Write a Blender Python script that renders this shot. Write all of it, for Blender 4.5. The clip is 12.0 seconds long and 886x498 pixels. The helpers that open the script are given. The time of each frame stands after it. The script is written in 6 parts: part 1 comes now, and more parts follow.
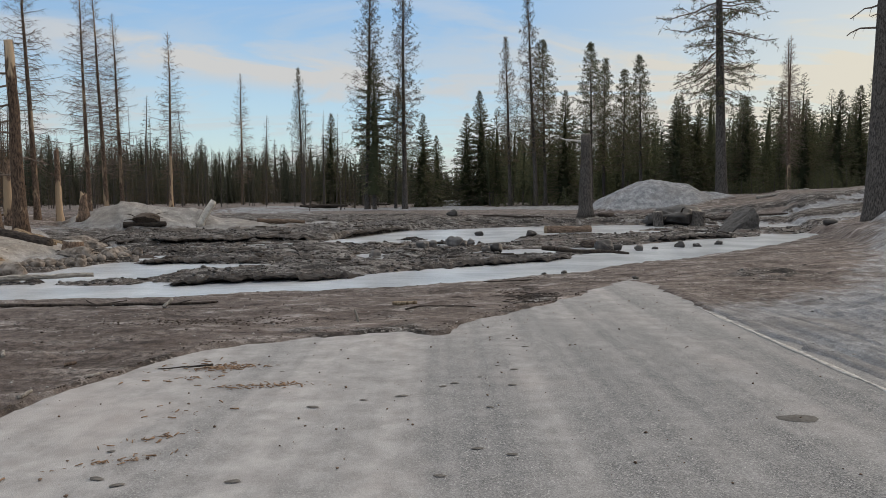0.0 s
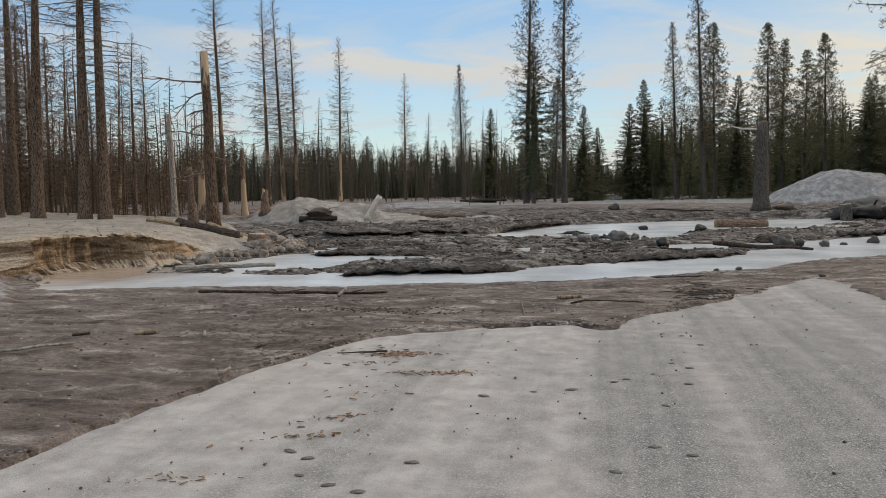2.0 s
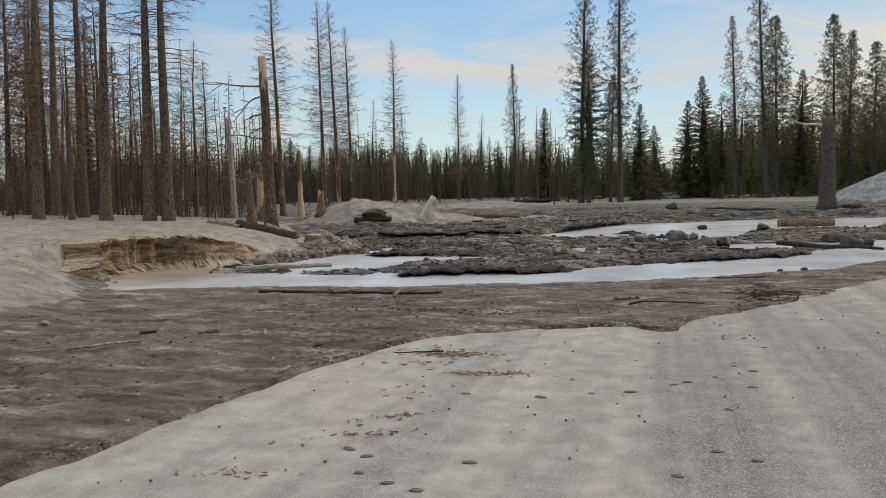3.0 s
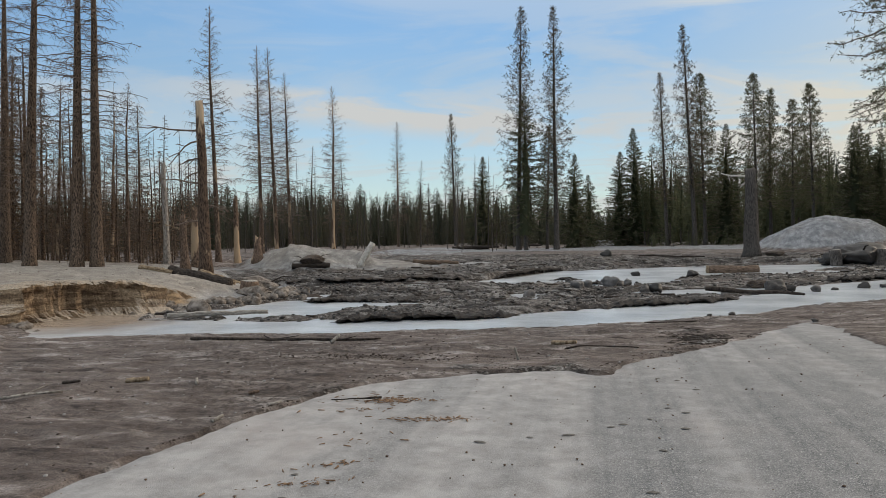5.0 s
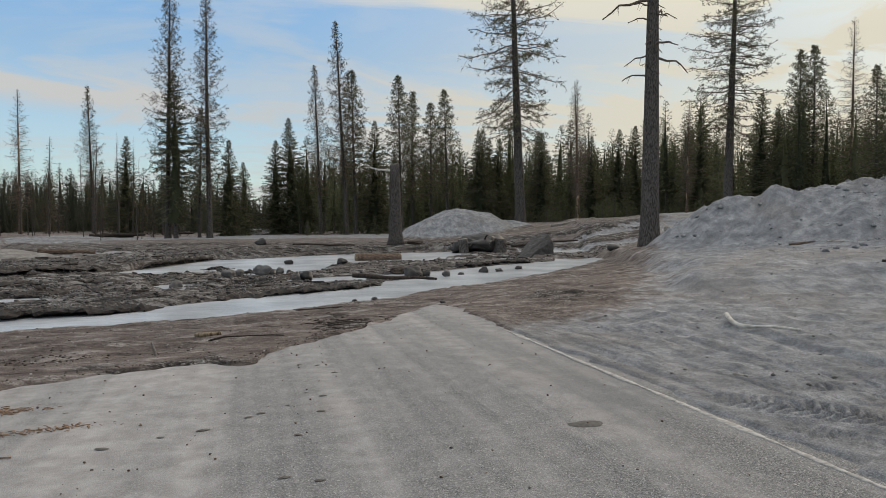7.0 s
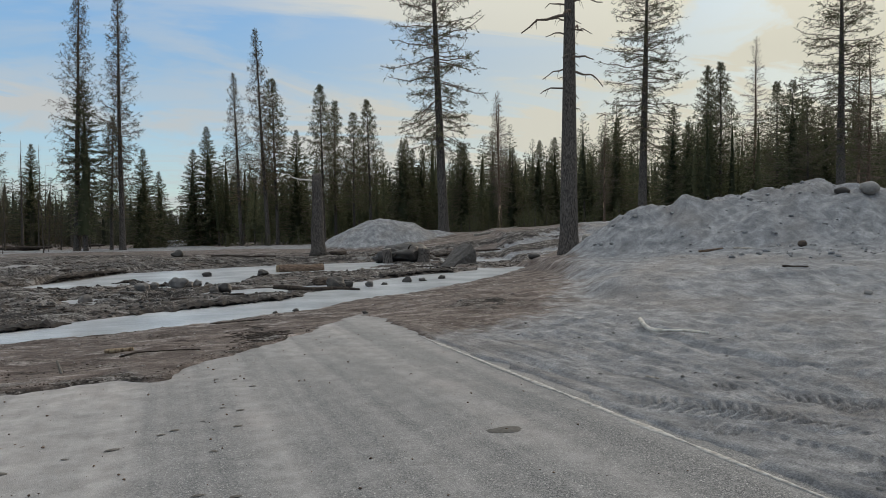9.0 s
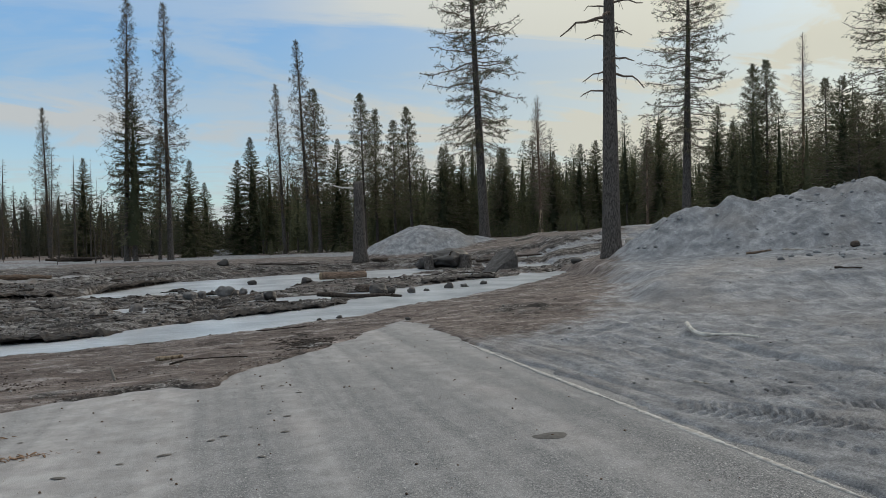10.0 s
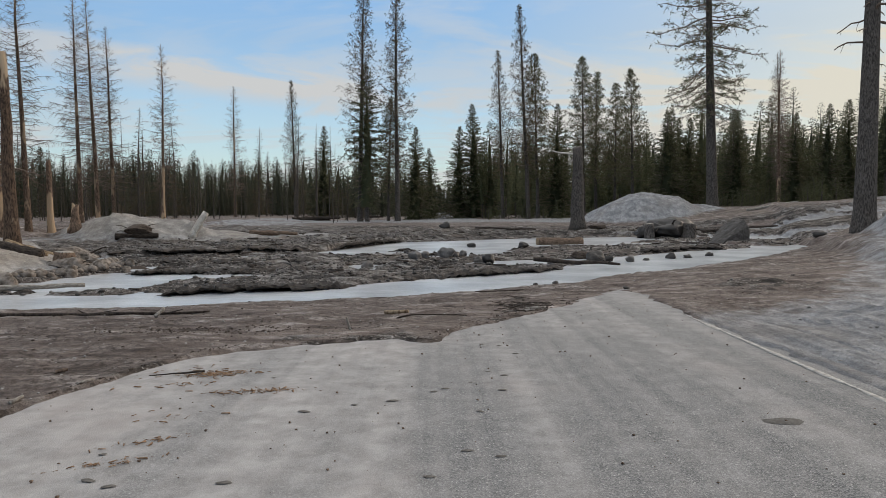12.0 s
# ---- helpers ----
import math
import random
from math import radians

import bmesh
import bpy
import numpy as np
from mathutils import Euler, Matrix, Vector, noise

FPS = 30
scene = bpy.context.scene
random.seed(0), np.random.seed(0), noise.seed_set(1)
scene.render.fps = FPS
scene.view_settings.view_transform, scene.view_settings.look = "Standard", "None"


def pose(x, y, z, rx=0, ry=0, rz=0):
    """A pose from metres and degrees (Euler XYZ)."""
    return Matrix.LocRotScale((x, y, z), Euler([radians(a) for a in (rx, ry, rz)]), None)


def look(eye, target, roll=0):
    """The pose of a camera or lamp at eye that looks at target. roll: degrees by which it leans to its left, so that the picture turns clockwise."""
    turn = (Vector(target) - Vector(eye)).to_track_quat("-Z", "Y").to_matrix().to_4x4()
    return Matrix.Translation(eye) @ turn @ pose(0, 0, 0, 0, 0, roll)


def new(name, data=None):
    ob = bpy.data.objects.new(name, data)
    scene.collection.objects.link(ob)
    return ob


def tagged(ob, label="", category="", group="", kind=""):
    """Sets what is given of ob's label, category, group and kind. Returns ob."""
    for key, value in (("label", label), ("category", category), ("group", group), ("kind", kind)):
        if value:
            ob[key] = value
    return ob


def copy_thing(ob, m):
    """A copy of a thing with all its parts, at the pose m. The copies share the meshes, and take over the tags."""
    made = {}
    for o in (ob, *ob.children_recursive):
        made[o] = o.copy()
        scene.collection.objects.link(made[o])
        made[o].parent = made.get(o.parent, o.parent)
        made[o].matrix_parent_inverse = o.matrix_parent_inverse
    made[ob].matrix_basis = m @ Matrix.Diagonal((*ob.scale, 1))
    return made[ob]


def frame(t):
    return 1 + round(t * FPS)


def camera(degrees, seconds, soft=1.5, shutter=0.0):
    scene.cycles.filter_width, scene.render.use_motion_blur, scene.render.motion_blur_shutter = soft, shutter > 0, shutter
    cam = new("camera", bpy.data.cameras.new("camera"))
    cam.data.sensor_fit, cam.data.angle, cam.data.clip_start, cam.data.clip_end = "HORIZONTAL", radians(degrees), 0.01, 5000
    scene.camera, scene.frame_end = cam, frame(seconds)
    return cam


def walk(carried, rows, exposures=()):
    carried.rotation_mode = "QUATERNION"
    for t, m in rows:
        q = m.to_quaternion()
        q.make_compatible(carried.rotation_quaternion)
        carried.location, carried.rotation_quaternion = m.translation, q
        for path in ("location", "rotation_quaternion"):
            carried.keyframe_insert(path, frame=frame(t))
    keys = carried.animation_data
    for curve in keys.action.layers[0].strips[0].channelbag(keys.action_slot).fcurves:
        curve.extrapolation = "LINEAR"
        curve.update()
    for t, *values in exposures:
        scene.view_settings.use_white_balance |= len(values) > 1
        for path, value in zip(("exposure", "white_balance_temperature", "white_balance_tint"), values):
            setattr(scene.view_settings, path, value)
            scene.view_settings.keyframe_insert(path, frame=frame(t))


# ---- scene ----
cam = camera(62.94, 12.0, soft=0.75)


def aim(x, y, z, yaw, pitch, roll):
    return Matrix.Translation((x, y, z)) @ pose(0, 0, 0, 0, 0, yaw) @ pose(0, 0, 0, 90 + pitch) @ pose(0, 0, 0, 0, 0, roll)


PATH = [
    (0, 0.028, 0.046, 1.631, -0.00, -4.25, -0.47),
    (0.5, -0.004, 0.044, 1.627, 0.85, -4.24, -0.28),
    (1, -0.039, 0.033, 1.623, 3.95, -4.34, -0.08),
    (1.5, -0.072, 0.031, 1.615, 8.55, -4.56, -0.35),
    (2, -0.078, 0.025, 1.611, 12.47, -4.53, -1.00),
    (2.5, -0.090, 0.009, 1.612, 15.23, -4.43, -1.28),
    (3, -0.099, 0.008, 1.613, 16.70, -4.41, -1.43),
    (3.2, -0.100, 0.006, 1.609, 17.21, -4.38, -1.45),
    (4.8, -0.094, -0.002, 1.591, 14.05, -0.68, -1.33),
    (5, -0.091, -0.003, 1.593, 11.81, -0.82, -1.15),
    (5.5, -0.062, -0.010, 1.610, 4.91, -1.33, -0.81),
    (6, -0.010, 0.009, 1.594, -2.32, -1.73, -0.77),
    (6.5, 0.027, 0.016, 1.593, -8.92, -2.06, -0.61),
    (7, 0.061, 0.006, 1.594, -14.86, -2.10, -0.43),
    (7.5, 0.090, -0.019, 1.596, -19.80, -1.94, -0.36),
    (7.7, 0.091, -0.043, 1.605, -21.04, -1.86, -0.47),
    (9.5, 0.100, -0.023, 1.587, -20.43, -1.14, -1.20),
    (10, 0.085, -0.030, 1.590, -17.61, -0.85, -1.63),
    (10.5, 0.082, -0.033, 1.592, -13.73, -1.21, -1.32),
    (11, 0.072, -0.020, 1.582, -10.04, -1.99, -0.64),
    (11.5, 0.058, -0.021, 1.579, -5.25, -2.78, -0.43),
    (12, 0.046, -0.024, 1.579, -0.58, -3.24, -0.41),
]
EXPOSURES = [(0, -0.09, 6320, 13), (2.5, 0.03, 6480, 12), (5.0, -0.10, 6300, 11), (6.5, -0.16, 6350, 12), (7.5, -0.18, 6300, 11), (9.5, -0.27, 6100, 9.5), (10.5, -0.28, 5980, 8.5), (12, -0.10, 6250, 12.5)]
walk(cam, [(row[0], aim(*row[1:])) for row in PATH], EXPOSURES)

# ---- sky and sun ----
SUN_TURN, SUN_UP = 50.0, 18.0  # degrees to the right of +y, degrees above the horizon
world = bpy.data.worlds.new("sky")
scene.world = world
world.use_nodes = True
wn, wl = world.node_tree.nodes, world.node_tree.links
wn.clear()


def wnode(kind, **sets):
    n = wn.new(kind)
    for key, value in sets.items():
        n.inputs[key].default_value = value
    return n


sky = wn.new("ShaderNodeTexSky")
sky.sky_type, sky.sun_disc = "NISHITA", False
sky.sun_elevation, sky.sun_rotation = radians(SUN_UP), radians(SUN_TURN)
sky.air_density, sky.dust_density, sky.ozone_density = 1.0, 0.3, 3.0
coord = wn.new("ShaderNodeTexCoord")
sep = wn.new("ShaderNodeSeparateXYZ")
wl.new(coord.outputs["Generated"], sep.inputs[0])


def wmath(op, a, b=None, clamp=False):
    n = wn.new("ShaderNodeMath")
    n.operation, n.use_clamp = op, clamp
    for k, v in enumerate((a, b)):
        if v is None:
            continue
        if isinstance(v, (int, float)):
            n.inputs[k].default_value = v
        else:
            wl.new(v, n.inputs[k])
    return n.outputs[0]


# thin cloud sheet: the direction laid onto a plane high above
lift = wmath("ADD", wmath("MAXIMUM", sep.outputs["Z"], 0.0), 0.10)
flat = wn.new("ShaderNodeCombineXYZ")
wl.new(wmath("DIVIDE", sep.outputs["X"], lift), flat.inputs[0])
wl.new(wmath("DIVIDE", sep.outputs["Y"], lift), flat.inputs[1])
place = wn.new("ShaderNodeMapping")
place.inputs["Rotation"].default_value = (0, 0, radians(-14))
place.inputs["Scale"].default_value = (0.62, 1.25, 1)
place.inputs["Location"].default_value = (0.6, 0.35, 0)
wl.new(flat.outputs[0], place.inputs[0])
streak = wnode("ShaderNodeTexNoise", Scale=1.05, Detail=8.0, Roughness=0.56, Distortion=1.1)
wl.new(place.outputs[0], streak.inputs["Vector"])
cover = wn.new("ShaderNodeMapRange")
cover.inputs["From Min"].default_value, cover.inputs["From Max"].default_value = 0.43, 0.63
cover.interpolation_type = "SMOOTHSTEP"
wl.new(streak.outputs["Fac"], cover.inputs["Value"])
low = wn.new("ShaderNodeMapRange")
low.inputs["From Min"].default_value, low.inputs["From Max"].default_value = 0.02, 0.30
low.inputs["To Min"].default_value, low.inputs["To Max"].default_value = 0.55, 0.06
wl.new(sep.outputs["Z"], low.inputs["Value"])
toward = wn.new("ShaderNodeVectorMath")
toward.operation = "DOT_PRODUCT"
wl.new(coord.outputs["Generated"], toward.inputs[0])
toward.inputs[1].default_value = (math.sin(radians(SUN_TURN)), math.cos(radians(SUN_TURN)), 0.12)
glow = wn.new("ShaderNodeMapRange")
glow.inputs["From Min"].default_value, glow.inputs["From Max"].default_value = 0.70, 0.99
wl.new(toward.outputs["Value"], glow.inputs["Value"])
azimuth = wmath("ARCTAN2", sep.outputs["X"], sep.outputs["Y"])


def wramp(value, a, b, c=0.0, d=1.0):
    n = wn.new("ShaderNodeMapRange")
    n.interpolation_type = "SMOOTHSTEP"
    for key, v in zip(("From Min", "From Max", "To Min", "To Max"), (a, b, c, d)):
        n.inputs[key].default_value = v
    wl.new(value, n.inputs["Value"])
    return n.outputs[0]


# the sheet is thinner away from the sun, where one long bright streak slopes down
veil = wmath("MULTIPLY", cover.outputs[0], wramp(azimuth, -0.10, 0.40, 0.26, 0.97))
wisp = wnode("ShaderNodeTexNoise", Scale=5.0, Detail=6.0, Roughness=0.6, Distortion=0.4)
stretched = wn.new("ShaderNodeMapping")
stretched.inputs["Rotation"].default_value = (0, radians(6), 0)
stretched.inputs["Scale"].default_value = (1.0, 1.0, 4.5)
wl.new(coord.outputs["Generated"], stretched.inputs[0])
wl.new(stretched.outputs[0], wisp.inputs["Vector"])
axis = wmath("ADD", wmath("MULTIPLY", azimuth, -0.10), 0.139)
axis = wmath("ADD", axis, wmath("MULTIPLY", wmath("SUBTRACT", wisp.outputs["Fac"], 0.5), 0.07))
off = wmath("ABSOLUTE", wmath("SUBTRACT", sep.outputs["Z"], axis))
band = wmath("MULTIPLY", wramp(off, 0.004, 0.030, 1.0, 0.0), wmath("MULTIPLY", wramp(azimuth, -0.80, -0.30), wramp(azimuth, -0.14, 0.02, 1.0, 0.0)))
band = wmath("MULTIPLY", band, wramp(wisp.outputs["Fac"], 0.36, 0.56, 0.25, 0.85))
soft = wmath("MULTIPLY", wramp(wisp.outputs["Fac"], 0.48, 0.66), wramp(sep.outputs["Z"], 0.16, 0.24, 0.55, 0.12))
amount = wmath("ADD", wmath("MAXIMUM", wmath("MAXIMUM", veil, band), soft), low.outputs[0], clamp=True)
amount = wmath("ADD", amount, wmath("MULTIPLY", glow.outputs[0], 0.48), clamp=True)
over = wn.new("ShaderNodeMapRange")
over.inputs["From Min"].default_value, over.inputs["From Max"].default_value = 0.28, 0.75
wl.new(sep.outputs["Z"], over.inputs["Value"])
amount = wmath("ADD", amount, over.outputs[0], clamp=True)
tint = wn.new("ShaderNodeMix")
tint.data_type = "RGBA"
wl.new(glow.outputs[0], tint.inputs[0])
tint.inputs[6].default_value = (5.2, 5.25, 5.0, 1)
tint.inputs[7].default_value = (6.6, 6.2, 4.9, 1)
mix = wn.new("ShaderNodeMix")
mix.data_type = "RGBA"
wl.new(amount, mix.inputs[0])
clear = wn.new("ShaderNodeVectorMath")
clear.operation = "SCALE"
lessen = wn.new("ShaderNodeMapRange")
for key, value in (("From Min", 0.35), ("From Max", 0.95), ("To Min", 1.40), ("To Max", 0.80)):
    lessen.inputs[key].default_value = value
wl.new(toward.outputs["Value"], lessen.inputs["Value"])
wl.new(lessen.outputs[0], clear.inputs["Scale"])
wl.new(sky.outputs[0], clear.inputs[0])
hue = wn.new("ShaderNodeVectorMath")
hue.operation = "MULTIPLY"
hue.inputs[1].default_value = (0.90, 1.04, 1.05)
wl.new(clear.outputs[0], hue.inputs[0])
wl.new(hue.outputs[0], mix.inputs[6])
wl.new(tint.outputs[2], mix.inputs[7])
back = wnode("ShaderNodeBackground", Strength=0.125)
high = wn.new("ShaderNodeMapRange")
for key, value in (("From Min", 0.22), ("From Max", 0.95), ("To Min", 1.0), ("To Max", 2.1)):
    high.inputs[key].default_value = value
wl.new(sep.outputs["Z"], high.inputs["Value"])
bright = wn.new("ShaderNodeVectorMath")
bright.operation = "SCALE"
wl.new(mix.outputs[2], bright.inputs[0])
wl.new(high.outputs[0], bright.inputs["Scale"])
wl.new(bright.outputs[0], back.inputs[0])
wl.new(back.outputs[0], wn.new("ShaderNodeOutputWorld").inputs[0])

sun = new("sun", bpy.data.lights.new("sun", "SUN"))
sun.data.energy, sun.data.angle, sun.data.color = 2.0, radians(10), (1.0, 0.82, 0.62)
a, e = radians(SUN_TURN), radians(SUN_UP)
sun.matrix_world = look((0, 0, 30), (-math.sin(a) * math.cos(e), -math.cos(a) * math.cos(e), 30 - math.sin(e)))
scene.view_settings.exposure = 0.0


# ---- materials ----
def material(name, rough=0.9, spec=0.3):
    m = bpy.data.materials.new(name)
    m.use_nodes = True
    b = m.node_tree.nodes["Principled BSDF"]
    b.inputs["Roughness"].default_value = rough
    b.inputs["Specular IOR Level"].default_value = spec
    return m, m.node_tree.nodes, m.node_tree.links, b


def set_in(links, socket, value):
    if hasattr(value, "links"):
        links.new(value, socket)
    else:
        socket.default_value = value


def noise_of(n, l, scale, detail=4.0, rough=0.55, vector=None, stretch=None, kind="Object", distort=0.0):
    if vector is None:
        vector = n.new("ShaderNodeTexCoord").outputs[kind]
    if stretch:
        mp = n.new("ShaderNodeMapping")
        mp.inputs["Scale"].default_value = stretch
        l.new(vector, mp.inputs[0])
        vector = mp.outputs[0]
    t = n.new("ShaderNodeTexNoise")
    t.inputs["Scale"].default_value, t.inputs["Detail"].default_value, t.inputs["Roughness"].default_value = scale, detail, rough
    t.inputs["Distortion"].default_value = distort
    l.new(vector, t.inputs["Vector"])
    return t.outputs["Fac"]


def ramp_of(n, l, fac, *stops):
    r = n.new("ShaderNodeValToRGB")
    l.new(fac, r.inputs[0])
    els = r.color_ramp.elements
    while len(els) < len(stops):
        els.new(0.5)
    for el, (p, c) in zip(els, stops):
        el.position, el.color = p, (*c, 1) if len(c) == 3 else c
    return r.outputs[0]


def mix_of(n, l, fac, a, b, blend="MIX"):
    m = n.new("ShaderNodeMix")
    m.data_type, m.blend_type = "RGBA", blend
    set_in(l, m.inputs[0], fac)
    for k, v in ((6, a), (7, b)):
        set_in(l, m.inputs[k], (*v, 1) if isinstance(v, tuple) and len(v) == 3 else v)
    return m.outputs[2]


def range_of(n, l, v, a, b, c=0.0, d=1.0):
    r = n.new("ShaderNodeMapRange")
    l.new(v, r.inputs["Value"])
    for key, val in zip(("From Min", "From Max", "To Min", "To Max"), (a, b, c, d)):
        r.inputs[key].default_value = val
    return r.outputs[0]


def calc(n, l, op, a, b=0.0):
    m = n.new("ShaderNodeMath")
    m.operation = op
    set_in(l, m.inputs[0], a)
    set_in(l, m.inputs[1], b)
    return m.outputs[0]


def bump_of(n, l, height, strength, distance, normal=None):
    b = n.new("ShaderNodeBump")
    b.inputs["Strength"].default_value, b.inputs["Distance"].default_value = strength, distance
    l.new(height, b.inputs["Height"])
    if normal is not None:
        l.new(normal, b.inputs["Normal"])
    return b.outputs[0]


def mat_ground():
    m, n, l, b = material("ground_soil", 0.95, 0.25)
    att = n.new("ShaderNodeAttribute")
    att.attribute_name = "zone"
    sp = n.new("ShaderNodeSeparateColor")
    l.new(att.outputs["Color"], sp.inputs[0])
    sand, gravel, wet = sp.outputs[0], sp.outputs[1], sp.outputs[2]
    bank = att.outputs["Alpha"]
    big = noise_of(n, l, 0.35, 5)
    mid = noise_of(n, l, 2.2, 8, 0.65)
    fine = noise_of(n, l, 20, 7, 0.74)
    along = noise_of(n, l, 2.0, 10, 0.72, stretch=(0.55, 1.5, 1), distort=0.3)
    comb = noise_of(n, l, 1.3, 8, 0.74, stretch=(4.5, 0.8, 1), distort=0.8)
    grit = noise_of(n, l, 70, 4, 0.75)
    cell = n.new("ShaderNodeTexVoronoi")
    cell.inputs["Scale"].default_value = 9
    l.new(n.new("ShaderNodeTexCoord").outputs["Object"], cell.inputs["Vector"])
    mud = ramp_of(n, l, along, (0.36, (0.040, 0.030, 0.026)), (0.45, (0.125, 0.098, 0.085)), (0.55, (0.185, 0.152, 0.135)), (0.64, (0.34, 0.30, 0.278)))
    mud = mix_of(n, l, range_of(n, l, mid, 0.52, 0.64, 0.0, 0.55), mud, (0.120, 0.090, 0.074))
    lumpy = range_of(n, l, calc(n, l, "ADD", fine, calc(n, l, "MULTIPLY", cell.outputs["Distance"], 0.25)), 0.60, 0.70)
    mud = mix_of(n, l, 0.35, mud, ramp_of(n, l, fine, (0.40, (0.16, 0.16, 0.16)), (0.5, (0.5, 0.5, 0.5)), (0.60, (0.78, 0.78, 0.78))), "OVERLAY")
    mud = mix_of(n, l, calc(n, l, "MULTIPLY", lumpy, range_of(n, l, big, 0.40, 0.60)), mud, (0.055, 0.043, 0.036))
    silt = ramp_of(n, l, mid, (0.36, (0.150, 0.150, 0.156)), (0.5, (0.222, 0.220, 0.225)), (0.64, (0.318, 0.312, 0.312)))
    silt = mix_of(n, l, 0.30, silt, ramp_of(n, l, fine, (0.40, (0.22, 0.22, 0.22)), (0.60, (0.76, 0.76, 0.76))), "OVERLAY")
    silt = mix_of(n, l, 0.26, silt, ramp_of(n, l, comb, (0.38, (0.24, 0.24, 0.25)), (0.5, (0.5, 0.5, 0.5)), (0.62, (0.72, 0.72, 0.71))), "OVERLAY")
    silt = mix_of(n, l, range_of(n, l, big, 0.50, 0.64, 0.0, 0.40), silt, (0.185, 0.160, 0.141))
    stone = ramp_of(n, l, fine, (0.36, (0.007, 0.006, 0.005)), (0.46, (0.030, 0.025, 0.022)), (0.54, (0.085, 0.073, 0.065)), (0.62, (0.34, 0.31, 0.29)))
    stone = mix_of(n, l, range_of(n, l, big, 0.47, 0.60, 0.0, 0.25), stone, (0.150, 0.120, 0.100))
    stone = mix_of(n, l, range_of(n, l, along, 0.54, 0.60, 0.0, 0.5), stone, (0.33, 0.315, 0.30))
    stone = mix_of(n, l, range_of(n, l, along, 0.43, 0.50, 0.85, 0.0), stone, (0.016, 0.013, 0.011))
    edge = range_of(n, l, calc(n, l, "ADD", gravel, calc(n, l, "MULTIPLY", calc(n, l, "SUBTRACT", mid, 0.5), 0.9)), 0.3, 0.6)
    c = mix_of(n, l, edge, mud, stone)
    edge = range_of(n, l, calc(n, l, "ADD", sand, calc(n, l, "MULTIPLY", calc(n, l, "SUBTRACT", mid, 0.5), 1.0)), 0.35, 0.65)
    c = mix_of(n, l, edge, c, silt)
    c = mix_of(n, l, range_of(n, l, bank, 0.0, 0.40, 0.0, 0.75), c, ramp_of(n, l, mid, (0.36, (0.200, 0.169, 0.137)), (0.64, (0.320, 0.280, 0.232))))
    c = mix_of(n, l, range_of(n, l, bank, 0.46, 0.85, 0.0, 0.9), c, ramp_of(n, l, noise_of(n, l, 2.5, 6, 0.65, stretch=(0.6, 0.6, 3)), (0.4, (0.095, 0.058, 0.031)), (0.6, (0.34, 0.235, 0.135))))
    c = mix_of(n, l, 0.45, c, ramp_of(n, l, grit, (0.40, (0.18, 0.18, 0.18)), (0.60, (0.82, 0.82, 0.82))), "OVERLAY")
    l.new(c, b.inputs["Base Color"])
    gloss = calc(n, l, "MULTIPLY", wet, range_of(n, l, along, 0.50, 0.72))
    l.new(range_of(n, l, gloss, 0, 1, 0.95, 0.36), b.inputs["Roughness"])
    h = bump_of(n, l, along, 0.7, 0.08)
    h = bump_of(n, l, mid, 0.5, 0.05, h)
    h = bump_of(n, l, comb, 0.3, 0.03, h)
    h = bump_of(n, l, fine, 0.8, 0.03, h)
    l.new(bump_of(n, l, grit, 0.7, 0.010, h), b.inputs["Normal"])
    return m


